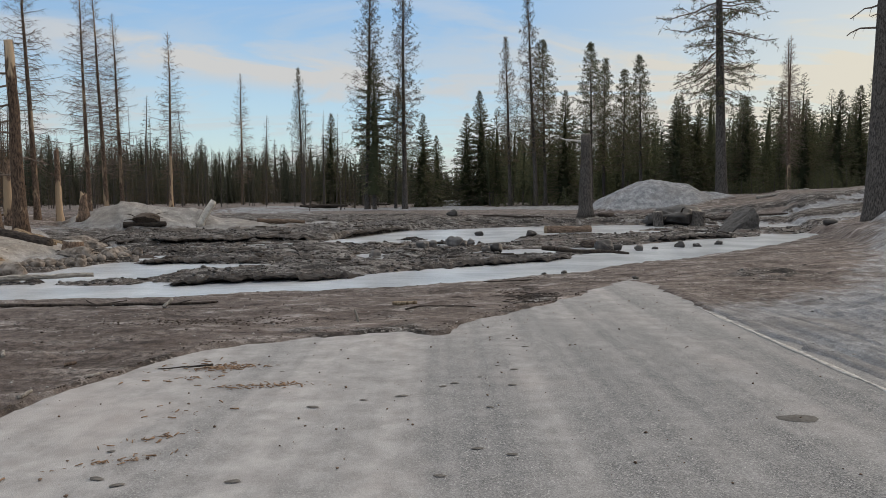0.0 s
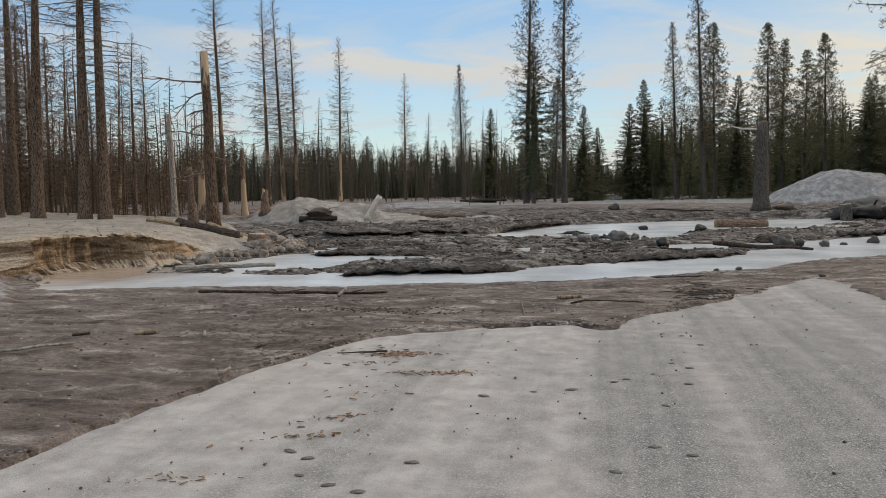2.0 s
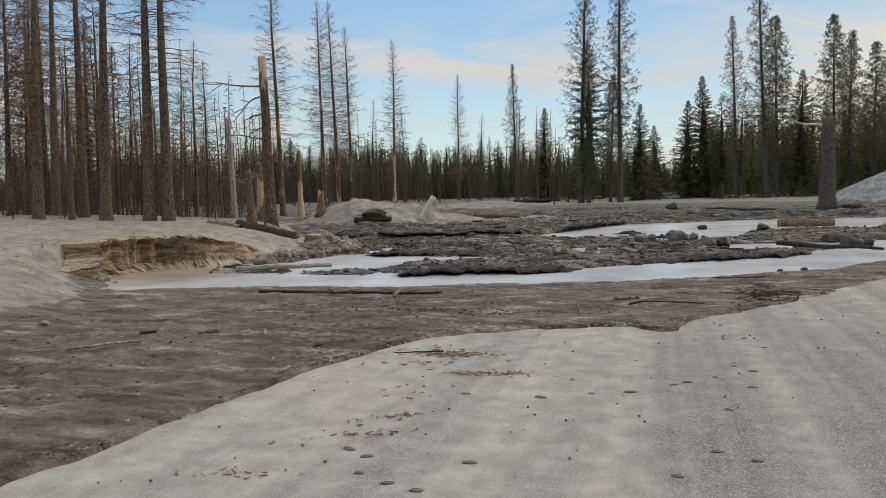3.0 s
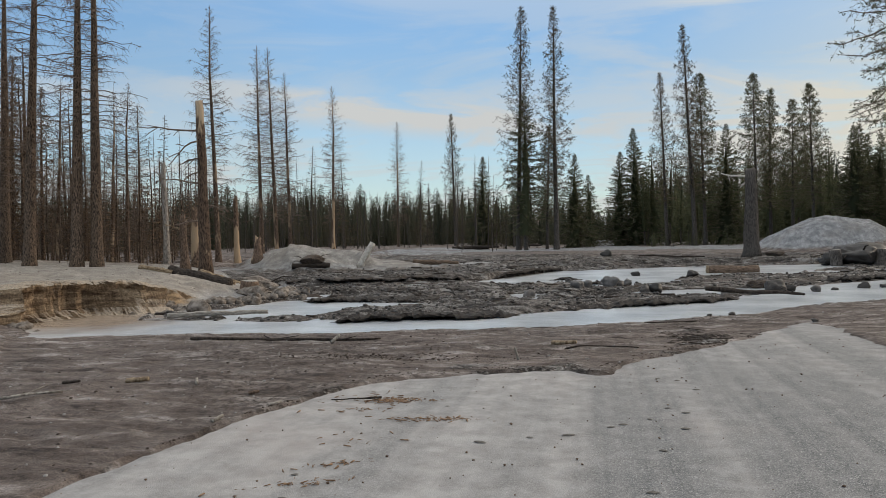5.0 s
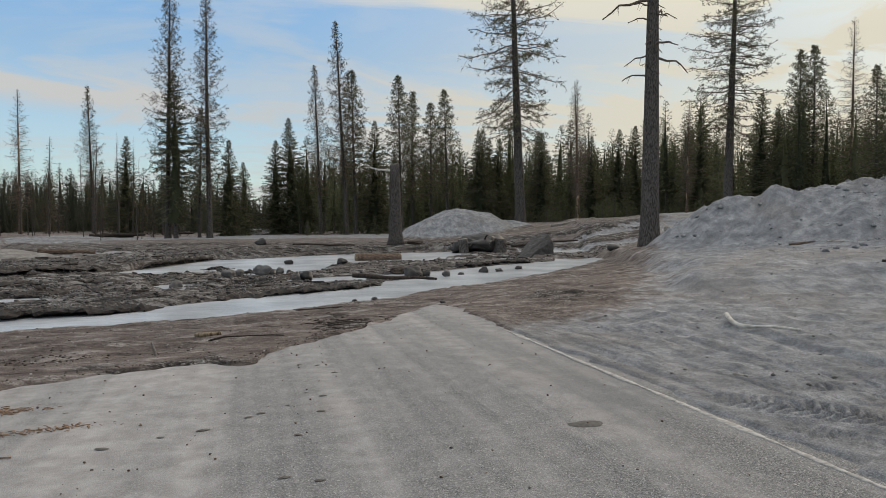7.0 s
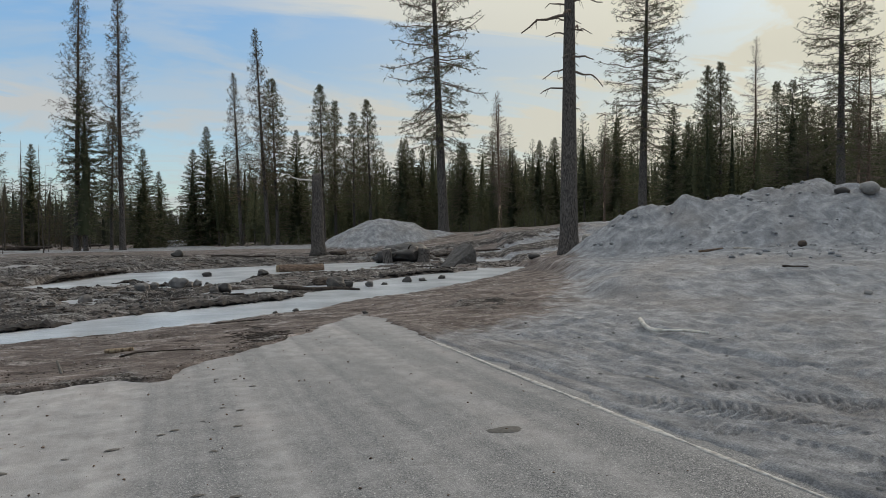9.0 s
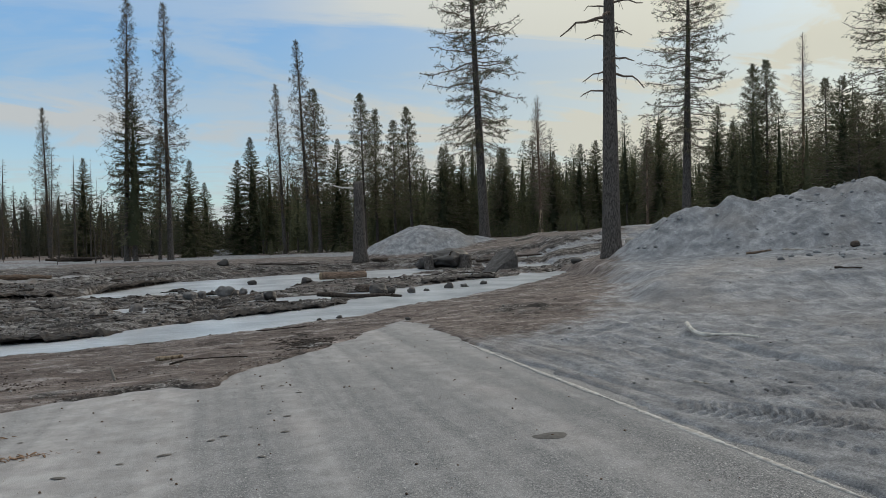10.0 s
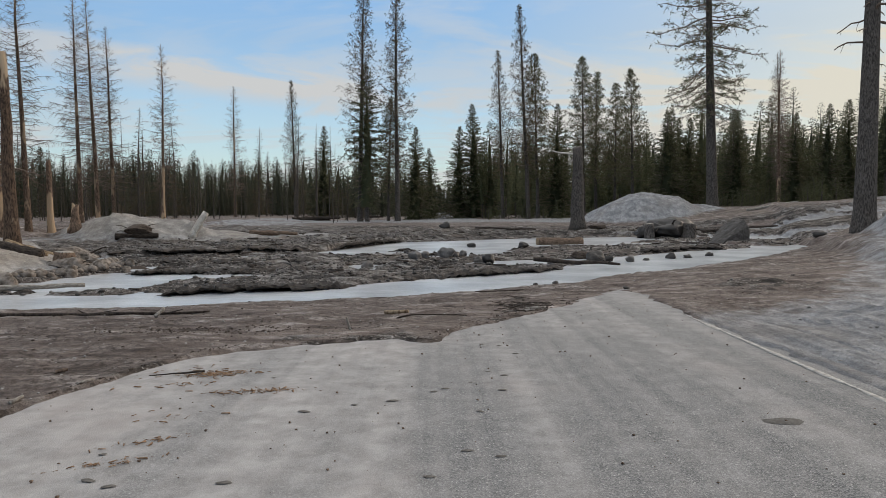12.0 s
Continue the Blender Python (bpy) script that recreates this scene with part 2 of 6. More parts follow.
def mat_road():
    m, n, l, b = material("asphalt_dusty", 0.88, 0.3)
    lanes = noise_of(n, l, 1.0, 2, 0.5, stretch=(2.0, 0.05, 1), distort=0.3)
    streak = noise_of(n, l, 1.0, 5, 0.65, stretch=(11, 0.22, 1), distort=0.2)
    big = noise_of(n, l, 0.45, 5, 0.6)
    mid = noise_of(n, l, 4, 6, 0.65)
    chip = n.new("ShaderNodeTexVoronoi")
    chip.inputs["Scale"].default_value = 120
    l.new(n.new("ShaderNodeTexCoord").outputs["Object"], chip.inputs["Vector"])
    pos = n.new("ShaderNodeSeparateXYZ")
    l.new(n.new("ShaderNodeTexCoord").outputs["Object"], pos.inputs[0])
    dust = range_of(n, l, pos.outputs["X"], -3.6, 3.2, 0.92, 0.20)
    dust = calc(n, l, "ADD", dust, range_of(n, l, pos.outputs["Y"], 7.0, 12.5, 0.0, 0.30))
    dust = calc(n, l, "ADD", dust, calc(n, l, "MULTIPLY", calc(n, l, "SUBTRACT", lanes, 0.5), 1.9))
    dust = calc(n, l, "ADD", dust, calc(n, l, "MULTIPLY", calc(n, l, "SUBTRACT", streak, 0.5), 0.55))
    dust = calc(n, l, "ADD", dust, calc(n, l, "MULTIPLY", calc(n, l, "SUBTRACT", big, 0.5), 0.9))
    dust = calc(n, l, "ADD", dust, calc(n, l, "MULTIPLY", calc(n, l, "SUBTRACT", mid, 0.5), 0.5))
    dust = range_of(n, l, dust, 0.05, 1.0)
    base = ramp_of(n, l, chip.outputs["Color"], (0.15, (0.060, 0.061, 0.063)), (0.55, (0.135, 0.134, 0.134)), (0.85, (0.235, 0.230, 0.225)), (0.97, (0.44, 0.42, 0.40)))
    pale = ramp_of(n, l, mid, (0.38, (0.245, 0.229, 0.219)), (0.62, (0.325, 0.309, 0.298)))
    pale = mix_of(n, l, range_of(n, l, big, 0.52, 0.68, 0.0, 0.5), pale, (0.285, 0.248, 0.230))
    c = mix_of(n, l, dust, base, pale)
    c = mix_of(n, l, 0.35, c, ramp_of(n, l, chip.outputs["Distance"], (0.1, (0.38, 0.38, 0.38)), (0.6, (0.66, 0.66, 0.66))), "OVERLAY")
    l.new(c, b.inputs["Base Color"])
    h = bump_of(n, l, chip.outputs["Distance"], 0.6, 0.004)
    l.new(bump_of(n, l, mid, 0.25, 0.01, h), b.inputs["Normal"])
    return m


def mat_water():
    m, n, l, b = material("silty_water", 0.22, 0.5)
    c = ramp_of(n, l, noise_of(n, l, 0.5, 4), (0.4, (0.40, 0.405, 0.415)), (0.6, (0.52, 0.522, 0.525)))
    # brown reflection of the cut bank painted into the silty water's colour
    spot = n.new("ShaderNodeVectorMath")
    spot.operation = "DISTANCE"
    l.new(n.new("ShaderNodeTexCoord").outputs["Object"], spot.inputs[0])
    spot.inputs[1].default_value = (-12.6, 16.2, -0.3)
    bank_tint = calc(n, l, "ADD", spot.outputs["Value"], calc(n, l, "MULTIPLY", noise_of(n, l, 0.9, 4), 2.5))
    c = mix_of(n, l, range_of(n, l, bank_tint, 2.6, 4.4, 0.85, 0.0), c, (0.27, 0.195, 0.135))
    l.new(c, b.inputs["Base Color"])
    b.inputs["IOR"].default_value = 1.33
    flow = noise_of(n, l, 2.5, 5, 0.6, stretch=(0.5, 1.6, 1))
    l.new(bump_of(n, l, flow, 0.45, 0.05), b.inputs["Normal"])
    return m


def mat_bark(name, dark, pale, bare=None):
    m, n, l, b = material(name, 0.92, 0.2)
    grain = noise_of(n, l, 20, 6, 0.7, stretch=(1, 1, 0.30))
    c = ramp_of(n, l, grain, (0.40, dark), (0.60, pale))
    if bare:
        where = n.new("ShaderNodeVectorMath")
        l.new(n.new("ShaderNodeTexCoord").outputs["Object"], where.inputs[0])
        l.new(calc(n, l, "MULTIPLY", n.new("ShaderNodeObjectInfo").outputs["Random"], 40.0), where.inputs[1])
        patch = noise_of(n, l, 0.9, 4, 0.6, vector=where.outputs[0], stretch=(1, 1, 0.35))
        c = mix_of(n, l, range_of(n, l, patch, 0.53, 0.56), c, bare)
    info = n.new("ShaderNodeObjectInfo")
    c = mix_of(n, l, range_of(n, l, info.outputs["Random"], 0, 1, 0.0, 0.3), c, (0.03, 0.025, 0.02))
    l.new(c, b.inputs["Base Color"])
    l.new(bump_of(n, l, grain, 0.9, 0.05), b.inputs["Normal"])
    return m


def mat_needles(name, *stops):
    m, n, l, b = material(name, 0.75, 0.2)
    geo = n.new("ShaderNodeNewGeometry")
    c = ramp_of(n, l, geo.outputs["Random Per Island"], *stops)
    info = n.new("ShaderNodeObjectInfo")
    c = mix_of(n, l, range_of(n, l, info.outputs["Random"], 0, 1, 0, 0.35), c, (0.075, 0.068, 0.026))
    l.new(c, b.inputs["Base Color"])
    tr = n.new("ShaderNodeBsdfTranslucent")
    l.new(c, tr.inputs[0])
    mx = n.new("ShaderNodeMixShader")
    mx.inputs[0].default_value = 0.5
    l.new(b.outputs[0], mx.inputs[1])
    l.new(tr.outputs[0], mx.inputs[2])
    l.new(mx.outputs[0], n["Material Output"].inputs[0])
    return m


def mat_plain(name, dark, pale, scale=12, rough=0.9, bump=0.02, detail=5):
    m, n, l, b = material(name, rough, 0.25)
    f = noise_of(n, l, scale, detail, 0.6)
    c = ramp_of(n, l, f, (0.40, dark), (0.60, pale))
    info = n.new("ShaderNodeObjectInfo")
    c = mix_of(n, l, range_of(n, l, info.outputs["Random"], 0, 1, 0, 0.35), c, dark)
    l.new(c, b.inputs["Base Color"])
    l.new(bump_of(n, l, f, 0.7, bump), b.inputs["Normal"])
    return m


GROUND, ROAD, WATERY = mat_ground(), mat_road(), mat_water()
BARK = mat_bark("bark_brown", (0.026, 0.020, 0.016), (0.215, 0.150, 0.106))
BARK_SNAG = mat_bark("bark_peeling", (0.035, 0.024, 0.018), (0.16, 0.105, 0.072), bare=(0.46, 0.35, 0.24))
BARK_GREY = mat_bark("bark_grey", (0.034, 0.029, 0.026), (0.135, 0.118, 0.106))
BARK_DEAD = mat_bark("bark_dead", (0.060, 0.042, 0.031), (0.22, 0.150, 0.108), bare=(0.40, 0.29, 0.19))
BARK_PALE = mat_bark("bark_weathered", (0.16, 0.135, 0.115), (0.42, 0.37, 0.32))
TWIG = mat_bark("dead_twigs", (0.11, 0.078, 0.060), (0.25, 0.19, 0.15))
TWIG_DARK = mat_bark("scorched_twigs", (0.045, 0.034, 0.027), (0.14, 0.105, 0.082))
NEEDLE = mat_needles("needles_green", (0.0, (0.050, 0.058, 0.034)), (0.6, (0.098, 0.108, 0.060)), (1.0, (0.165, 0.162, 0.088)))
NEEDLE_FAR = mat_needles("needles_far", (0.0, (0.042, 0.046, 0.033)), (0.6, (0.072, 0.076, 0.053)), (1.0, (0.115, 0.110, 0.078)))
NEEDLE_RUST = mat_needles("needles_rust", (0.0, (0.070, 0.046, 0.029)), (0.6, (0.150, 0.098, 0.060)), (1.0, (0.26, 0.17, 0.105)))
NEEDLE_DRY = mat_needles("needles_dry", (0.0, (0.035, 0.036, 0.018)), (0.55, (0.075, 0.066, 0.034)), (1.0, (0.14, 0.10, 0.055)))


# ---- shape of the ground ----
def vnoise(x, y, seed=0):
    """Smooth value noise in -1..1 on arrays."""
    x, y = np.asarray(x, float), np.asarray(y, float)
    xi, yi = np.floor(x), np.floor(y)
    u, v = x - xi, y - yi
    u, v = u * u * u * (u * (u * 6 - 15) + 10), v * v * v * (v * (v * 6 - 15) + 10)

    def h(a, b):
        n = (a.astype(np.int64) * 374761393 + b.astype(np.int64) * 668265263 + seed * 974634521) & 0x7FFFFFFF
        n = ((n ^ (n >> 13)) * 1274126177) & 0x7FFFFFFF
        return ((n ^ (n >> 16)) & 0xFFFF) / 32767.5 - 1

    return (h(xi, yi) * (1 - u) + h(xi + 1, yi) * u) * (1 - v) + (h(xi, yi + 1) * (1 - u) + h(xi + 1, yi + 1) * u) * v


def fbm(x, y, seed=0, octaves=4):
    total, amp = 0, 1.0
    for k in range(octaves):
        total = total + amp * vnoise(x * 2**k + 17.3 * k, y * 2**k - 9.1 * k, seed + k)
        amp *= 0.5
    return total / 1.6


def ss(a, b, v):
    t = np.clip((v - a) / (b - a), 0, 1)
    return t * t * (3 - 2 * t)


WATER = -0.30
NEAR_X = [-18, -14.2, -11.3, -8.3, -6.3, -4.2, -2.5, -1, 0.85, 2.2, 3.7, 5.8, 8.7, 13.4, 18.7, 26]
NEAR_Y = [14.4, 15.0, 12.8, 13.5, 13.8, 14.2, 14.5, 15.1, 16.0, 17.0, 17.8, 20.3, 22.5, 27.8, 34.6, 44]
WIDE_X = [-18, -12, -8, -4.3, -1.2, 0.3, 2, 3.6, 5.8, 8.7, 12, 15.5, 18.6, 26]
WIDE_Y = [3.6, 3.6, 2.4, 2.4, 3.3, 3.8, 3.7, 3.6, 5.6, 5.8, 4.6, 2.6, 0.6, 0.2]
# pools behind the main channel: near and far shore
POOLS = (
    ((-5.6, -3, -0.5, 2, 3.3, 5, 7.3, 9, 13), (28.0, 28.5, 29.3, 29.6, 31.5, 34.0, 34.5, 35.6, 40), (-5.6, -4.6, -2.3, 0.8, 4.2, 9, 13), (28.0, 33.5, 39.6, 41.0, 43.4, 44.3, 45.4)),
    ((-3.6, -0.3, 1.3, 2.2, 4.6, 7), (22.7, 23.2, 22.6, 22.3, 23.0, 24.5), (-3.6, -0.3, 0.5, 2.5, 4.6, 7), (23.6, 24.8, 24.7, 25.7, 26.2, 26.6)),
)
EDGE_X = [-3.62, -3.5, -3.36, -3.25, -3.0, -2.73, -2.17, -1.25, -0.4, -0.12, 0.07, 0.28, 0.8, 1.5, 2.6, 3.55, 3.9]
EDGE_Y = [3.4, 4.6, 5.15, 5.9, 6.66, 7.4, 8.0, 8.4, 8.66, 8.4, 8.42, 9.2, 9.8, 10.7, 12.1, 13.45, 12.6]
CUT_X = [-8.2, -8.6, -9.2, -9.9, -11.3, -13.4, -14.1, -13.7, -12.2, -11.2, -10.8, -12.5, -15.5]
CUT_Y = [4.0, 7.1, 9.2, 10.8, 12.4, 14.2, 15.6, 17.4, 18.8, 20.2, 22.6, 26.0, 29.0]


def seg_dist(x, y, px, py):
    """Signed distance to a polyline (positive on its left), and the place along it from 0 to 1."""
    best = np.full(np.shape(x), 1e9)
    side = np.zeros(np.shape(x))
    along = np.zeros(np.shape(x))
    n = len(px) - 1
    for k in range(n):
        ax, ay, bx, by = px[k], py[k], px[k + 1], py[k + 1]
        dx, dy = bx - ax, by - ay
        t = np.clip(((x - ax) * dx + (y - ay) * dy) / (dx * dx + dy * dy), 0, 1)
        d = np.hypot(x - ax - t * dx, y - ay - t * dy)
        s = np.sign(dx * (y - ay) - dy * (x - ax))
        m = d < best - 1e-9
        best, side, along = np.where(m, d, best), np.where(m, s, side), np.where(m, (k + t) / n, along)
    return best * side, along


def heap(x, y, cx, cy, ra, rb, turn, height, power=2.0):
    c, s = math.cos(radians(turn)), math.sin(radians(turn))
    u, v = ((x - cx) * c + (y - cy) * s) / ra, (-(x - cx) * s + (y - cy) * c) / rb
    r = np.sqrt(u * u + v * v)
    return height * np.clip(1 - r**power, 0, 1) ** 1.3


def road_inside(x, y):
    """Metres inside the bare road, negative outside it."""
    wob = 0.09 * fbm(x * 1.3, y * 1.3, 41) + 0.05 * vnoise(x * 6, y * 6, 42)
    far = (np.interp(x, EDGE_X, EDGE_Y) - y) * 0.75
    return np.minimum(np.minimum(far, x + 3.66), 3.78 - x + 0.5 * wob) + wob


def bump_line(x, y, px, py, height, back, soft=0.16):
    """A bar whose steep front follows a line and which falls away behind it."""
    wob = 0.35 * vnoise(x * 0.9, 0 * x, int(px[0] * 7) & 63) + 0.16 * vnoise(x * 3.1, 0 * x, 5)
    v = y - np.interp(x, px, py) - wob
    ends = ss(px[0], px[0] + 1.5, x) * (1 - ss(px[-1] - 1.5, px[-1], x))
    return height * ss(0, soft, v) * (1 - ss(back * 0.25, back, v)) * ends


def pool(x, y, near_x, near_y, far_x, far_y):
    """How far a place lies in a pool between its two shores."""
    wob = 0.5 * fbm(x * 0.8, y * 0.8, 35, 3)
    inner = np.minimum(y - np.interp(x, near_x, near_y), np.interp(x, far_x, far_y) - y) + wob
    ends = np.minimum(x - near_x[0], near_x[-1] - x)
    return ss(0.0, 0.45, np.minimum(inner * 0.6, ends))


def ground_parts(x, y):
    """Height of the ground, and how far it is sand, gravel and wet mud."""
    dist = np.hypot(x, y)
    s = (y - np.interp(x, NEAR_X, NEAR_Y)) * 0.8 + 0.18 * fbm(x * 0.8, y * 0.8, 3)
    wide = np.interp(x, WIDE_X, WIDE_Y) * 0.8
    # mud flat between road and stream
    z = 0.015 - 0.20 * ss(-5.0, -1.2, s) - 0.09 * ss(-0.9, 0, s) - 0.16 * ss(0, 0.5, s)
    mud = 1 - ss(0.2, 0.8, s)
    z = z + mud * ss(0.1, 1.5, -road_inside(x, y)) * (0.045 * fbm(x * 0.5, y * 1.7, 8) + 0.035 * fbm(x * 1.6, y * 4, 9, 4) + 0.014 * vnoise(x * 7, y * 11, 10))
    # bars of gravel between the braided channels
    field = ss(wide - 0.5, wide + 0.5, s)
    isle = fbm(x * 0.17 + 3.0, y * 0.40, 21, 4) + 0.30 * vnoise(x * 0.9, y * 1.1, 27) + 0.12 * vnoise(x * 2.7, y * 2.9, 28)
    bars = -0.16 + 0.18 * ss(-0.24, -0.12, isle) + 0.05 * fbm(x * 0.9, y * 1.6, 25, 4) * ss(-0.3, 0.0, isle)
    bars = bars + bump_line(x, y, [-6.8, -4.3, -1.2, 1.5, 4.5], [16.2, 16.5, 18.0, 20.4, 21.2], 0.06, 3.2)
    bars = bars + bump_line(x, y, [-10, -6, -2, 1.5], [21.8, 21.2, 22.2, 23.4], 0.08, 2.6)
    bars = bars + bump_line(x, y, [-12.5, -8, -3, -0.5], [25.4, 25.0, 25.8, 27], 0.08, 3.0)
    bars = bars + bump_line(x, y, [6, 9, 14, 20], [27.5, 29.5, 32.8, 37], 0.08, 4.0, 0.4)
    for cx, cy, ra, rb, turn in ((-8.4, 19.4, 2.1, 3.2, 0), (-9, 27.6, 5.0, 1.1, 4), (-6.6, 19.9, 2.8, 0.85, 4), (-6.8, 23.6, 3.8, 0.85, 3), (9.5, 46, 3.5, 1.2, 0), (21, 50, 5, 1.3, 0)):
        bars = bars - heap(x, y, cx, cy, ra, rb, turn, 0.42, 5.0)
    for shores in POOLS:
        bars = bars - 0.40 * pool(x, y, *shores)
    back = ss(-0.2, 0.2, y - np.interp(x, [-20, -13, -8.4, -4.6, -2.6, -0.8, 4, 14, 30], [27.5, 29.3, 30.2, 32.2, 38.4, 42.6, 45.5, 46.5, 50]) - 0.5 * vnoise(x * 0.6, 0 * x, 77))
    bars = bars + back * 0.20
    calm = ss(56, 62, y + 0.25 * x)
    bars = bars * (1 - calm) + 0.20 * calm
    z = z + field * (bars - 0.02 + 0.22)
    flats = field * (1 - ss(-0.13, -0.05, bars + 0.03 * vnoise(x * 1.5, y * 1.5, 34))) * (1 - back)
    gravel = field * (0.8 + 0.4 * fbm(x * 0.2, y * 0.5, 31)) * ss(-0.14, -0.06, bars + 0.04 * vnoise(x * 1.5, y * 1.5, 33))
    # rise towards the far flats
    far = ss(42, 75, y + 0.25 * np.abs(x))
    z = z + far * (0.28 + 0.12 * fbm(x * 0.05, y * 0.1, 51))
    sand = 0.75 * far * ss(-0.25, 0.35, fbm(x * 0.06, y * 0.12, 53) + 0.15 * ss(50, 62, y))
    sand = np.maximum(sand, 0.9 * flats)
    # terrace with a cut face beside the stream
    d, along = seg_dist(x, y, CUT_X, CUT_Y)
    d = d + 0.22 * fbm(x * 0.9, y * 0.9, 61) + 0.09 * vnoise(x * 3.3, y * 3.3, 62) + 0.05 * vnoise(x * 8, y * 8, 64)
    face = ss(0.40, 0.49, along) * (1 - ss(0.66, 0.76, along))
    rise = 1.6 * (1 - face) + 0.24
    top = 0.36 + 0.24 * ss(0.3, 0.5, along) - 0.46 * ss(0.61, 0.73, along) * (1 - ss(0.3, 4.5, d)) + 0.35 * ss(1, 14, d) + 0.07 * fbm(x * 0.35, y * 0.35, 63)
    terrace = np.where(y < 34, ss(0, 1, d / rise), 0) * (1 - ss(28, 34, y))
    z = z * (1 - terrace) + np.maximum(z, top) * terrace
    sand = np.maximum(sand, ss(0.0, 0.3, terrace))
    bank = ss(0.02, 0.2, terrace) * (1 - ss(0.75, 1.0, terrace)) * face
    bank = np.maximum(bank, 0.42 * terrace)
    left_flat = ss(-12, -22, x) * ss(26, 34, y)
    z = z + left_flat * 0.45
    sand = np.maximum(sand, left_flat * 0.8)
    # sand apron and heaps on the other side
    apron = ss(0, 11, (x - 8.2) * 0.82 - (y - 18.5) * 0.42 + 0.8 * fbm(x * 0.25, y * 0.25, 71))
    shelf = ss(0, 0.8, (x - 11.0) * 0.75 - (y - 18.2) * 0.3 + 0.6 * vnoise(x * 0.5, y * 0.5, 72)) * ss(13.2, 16, y + 0.15 * x)
    z = z + apron * (0.62 + 0.1 * fbm(x * 0.4, y * 0.4, 73)) * ss(9, 17, y) + 0.34 * shelf
    shore = ss(-0.15, 0.1, x - 3.7) * (1 - ss(7.5, 12.5, y - 0.10 * (x - 4))) + ss(-0.5, 4.5, (x - 7.4) * 0.8 - (y - 16.5) * 0.5)
    sand = np.maximum(sand, np.clip(shore, 0, 1) * ss(3.5, 3.7, x))
    # wheel ruts and lug prints beside the road
    near = ss(3.82, 4.0, x) * (1 - ss(9.5, 13, y))
    z = z + near * (1 - ss(10, 15, x)) * (0.030 * vnoise(x * 2.6 - y * 0.5 + 0.04 * y * y, y * 0.16, 74) + 0.022 * vnoise(x * 7 - y * 0.9 + 0.05 * y * y, y * 0.25, 75))
    sweep = x * 3.1 - 0.5 * y + 0.045 * y * y
    groove = np.clip(1 - 2.2 * np.abs(vnoise(sweep, y * 0.14, 86)), 0, 1) ** 2 + 0.6 * np.clip(1 - 2.4 * np.abs(vnoise(sweep * 2.3, y * 0.2, 87)), 0, 1) ** 2
    z = z - 0.030 * groove * near * (1 - ss(7.5, 12, x)) * ss(4.6, 6.2, y + 0.5 * (x - 4))
    for ax, ay, bx, by, half in ((3.98, 5.75, 5.35, 3.70, 0.24), (3.96, 4.75, 4.50, 2.60, 0.24), (4.95, 5.75, 6.5, 3.75, 0.24)):
        long = math.hypot(bx - ax, by - ay)
        dx, dy = (bx - ax) / long, (by - ay) / long
        a, u = (x - ax) * dx + (y - ay) * dy, ((y - ay) * dx - (x - ax) * dy) / half
        lug = np.sin(2 * np.pi * (a / 0.115 + 0.75 * np.abs(u) + 0.5 * (u > 0) + 0.16 * vnoise(x * 3, y * 3, 76)))
        mark = (1 - ss(0.85, 1.08, np.abs(u))) * ss(-0.1, 0.5, a) * (1 - ss(long - 0.2, long + 0.5, a)) * (1 - ss(0.25, 0.6, vnoise(x * 1.7, y * 1.7, 79))) * near
        z = z + mark * (0.032 * np.clip(lug * 2.5, -1, 1) - 0.016) + 0.016 * near * np.exp(-(((np.abs(u) - 1.15) / 0.16) ** 2)) * ss(0, 0.6, a) * (1 - ss(long, long + 0.6, a))
    lump = fbm(x * 0.55, y * 0.55, 81, 5)
    ridge = 1 - np.abs(fbm(x * 0.42 + 5, y * 0.42, 85, 4)) * 1.6
    heaps = heap(x, y, 22.3, 22.6, 8.6, 4.2, -48, 1.45) + heap(x, y, 28.0, 20.0, 8.0, 4.6, -30, 0.85) + heap(x, y, 18.2, 25.0, 3.6, 2.4, -40, 0.55)
    heaps = heaps * (1 + 0.22 * lump + 0.16 * ridge)
    berm = 1.25 * ss(46, 60, y + 0.25 * x) * ss(12, 26, x - 0.05 * y)
    mound = heap(x, y, 16.9, 60.0, 5.5, 4.4, 8, 2.25, 2.1) + heap(x, y, 21.6, 62.0, 3.8, 3.0, 0, 0.85, 1.9)
    mound = mound * (1 + 0.08 * lump + 0.06 * ridge)
    left = heap(x, y, -15.6, 37.6, 4.3, 3.2, -4, 1.40, 1.7) + heap(x, y, -11.4, 38.6, 4.2, 2.6, -6, 0.62, 1.8) + heap(x, y, -7.2, 40.6, 3.6, 1.8, 0, 0.22)
    left = left * (1 + 0.10 * lump + 0.05 * ridge)
    z = z + heaps + berm + mound + left
    bank = np.maximum(bank, 0.26 * np.clip(left * 2, 0, 1))
    gravel = np.clip(gravel * (1 - calm) + 0.10 * np.clip(berm, 0, 1) * (1 - np.clip(mound, 0, 1)), 0, 1)
    pile = np.clip(heaps * 2 + mound * 2 + left * 3 + 0.15 * berm, 0, 1)
    sand = np.maximum(sand, pile)
    z = z + sand * (0.06 * lump + 0.045 * fbm(x * 1.7, y * 1.7, 91, 4) + 0.13 * pile * np.where(x > 0, ss(60, 40, y), 0.25) * (1 - np.abs(fbm(x * 0.9, y * 0.9, 93, 5)) * 2.2)) * ss(4.2, 7, np.abs(x)) * ss(-0.2, 1.0, np.abs(x) - 4.2)
    gravel = np.clip(gravel * (1 - sand), 0, 1)
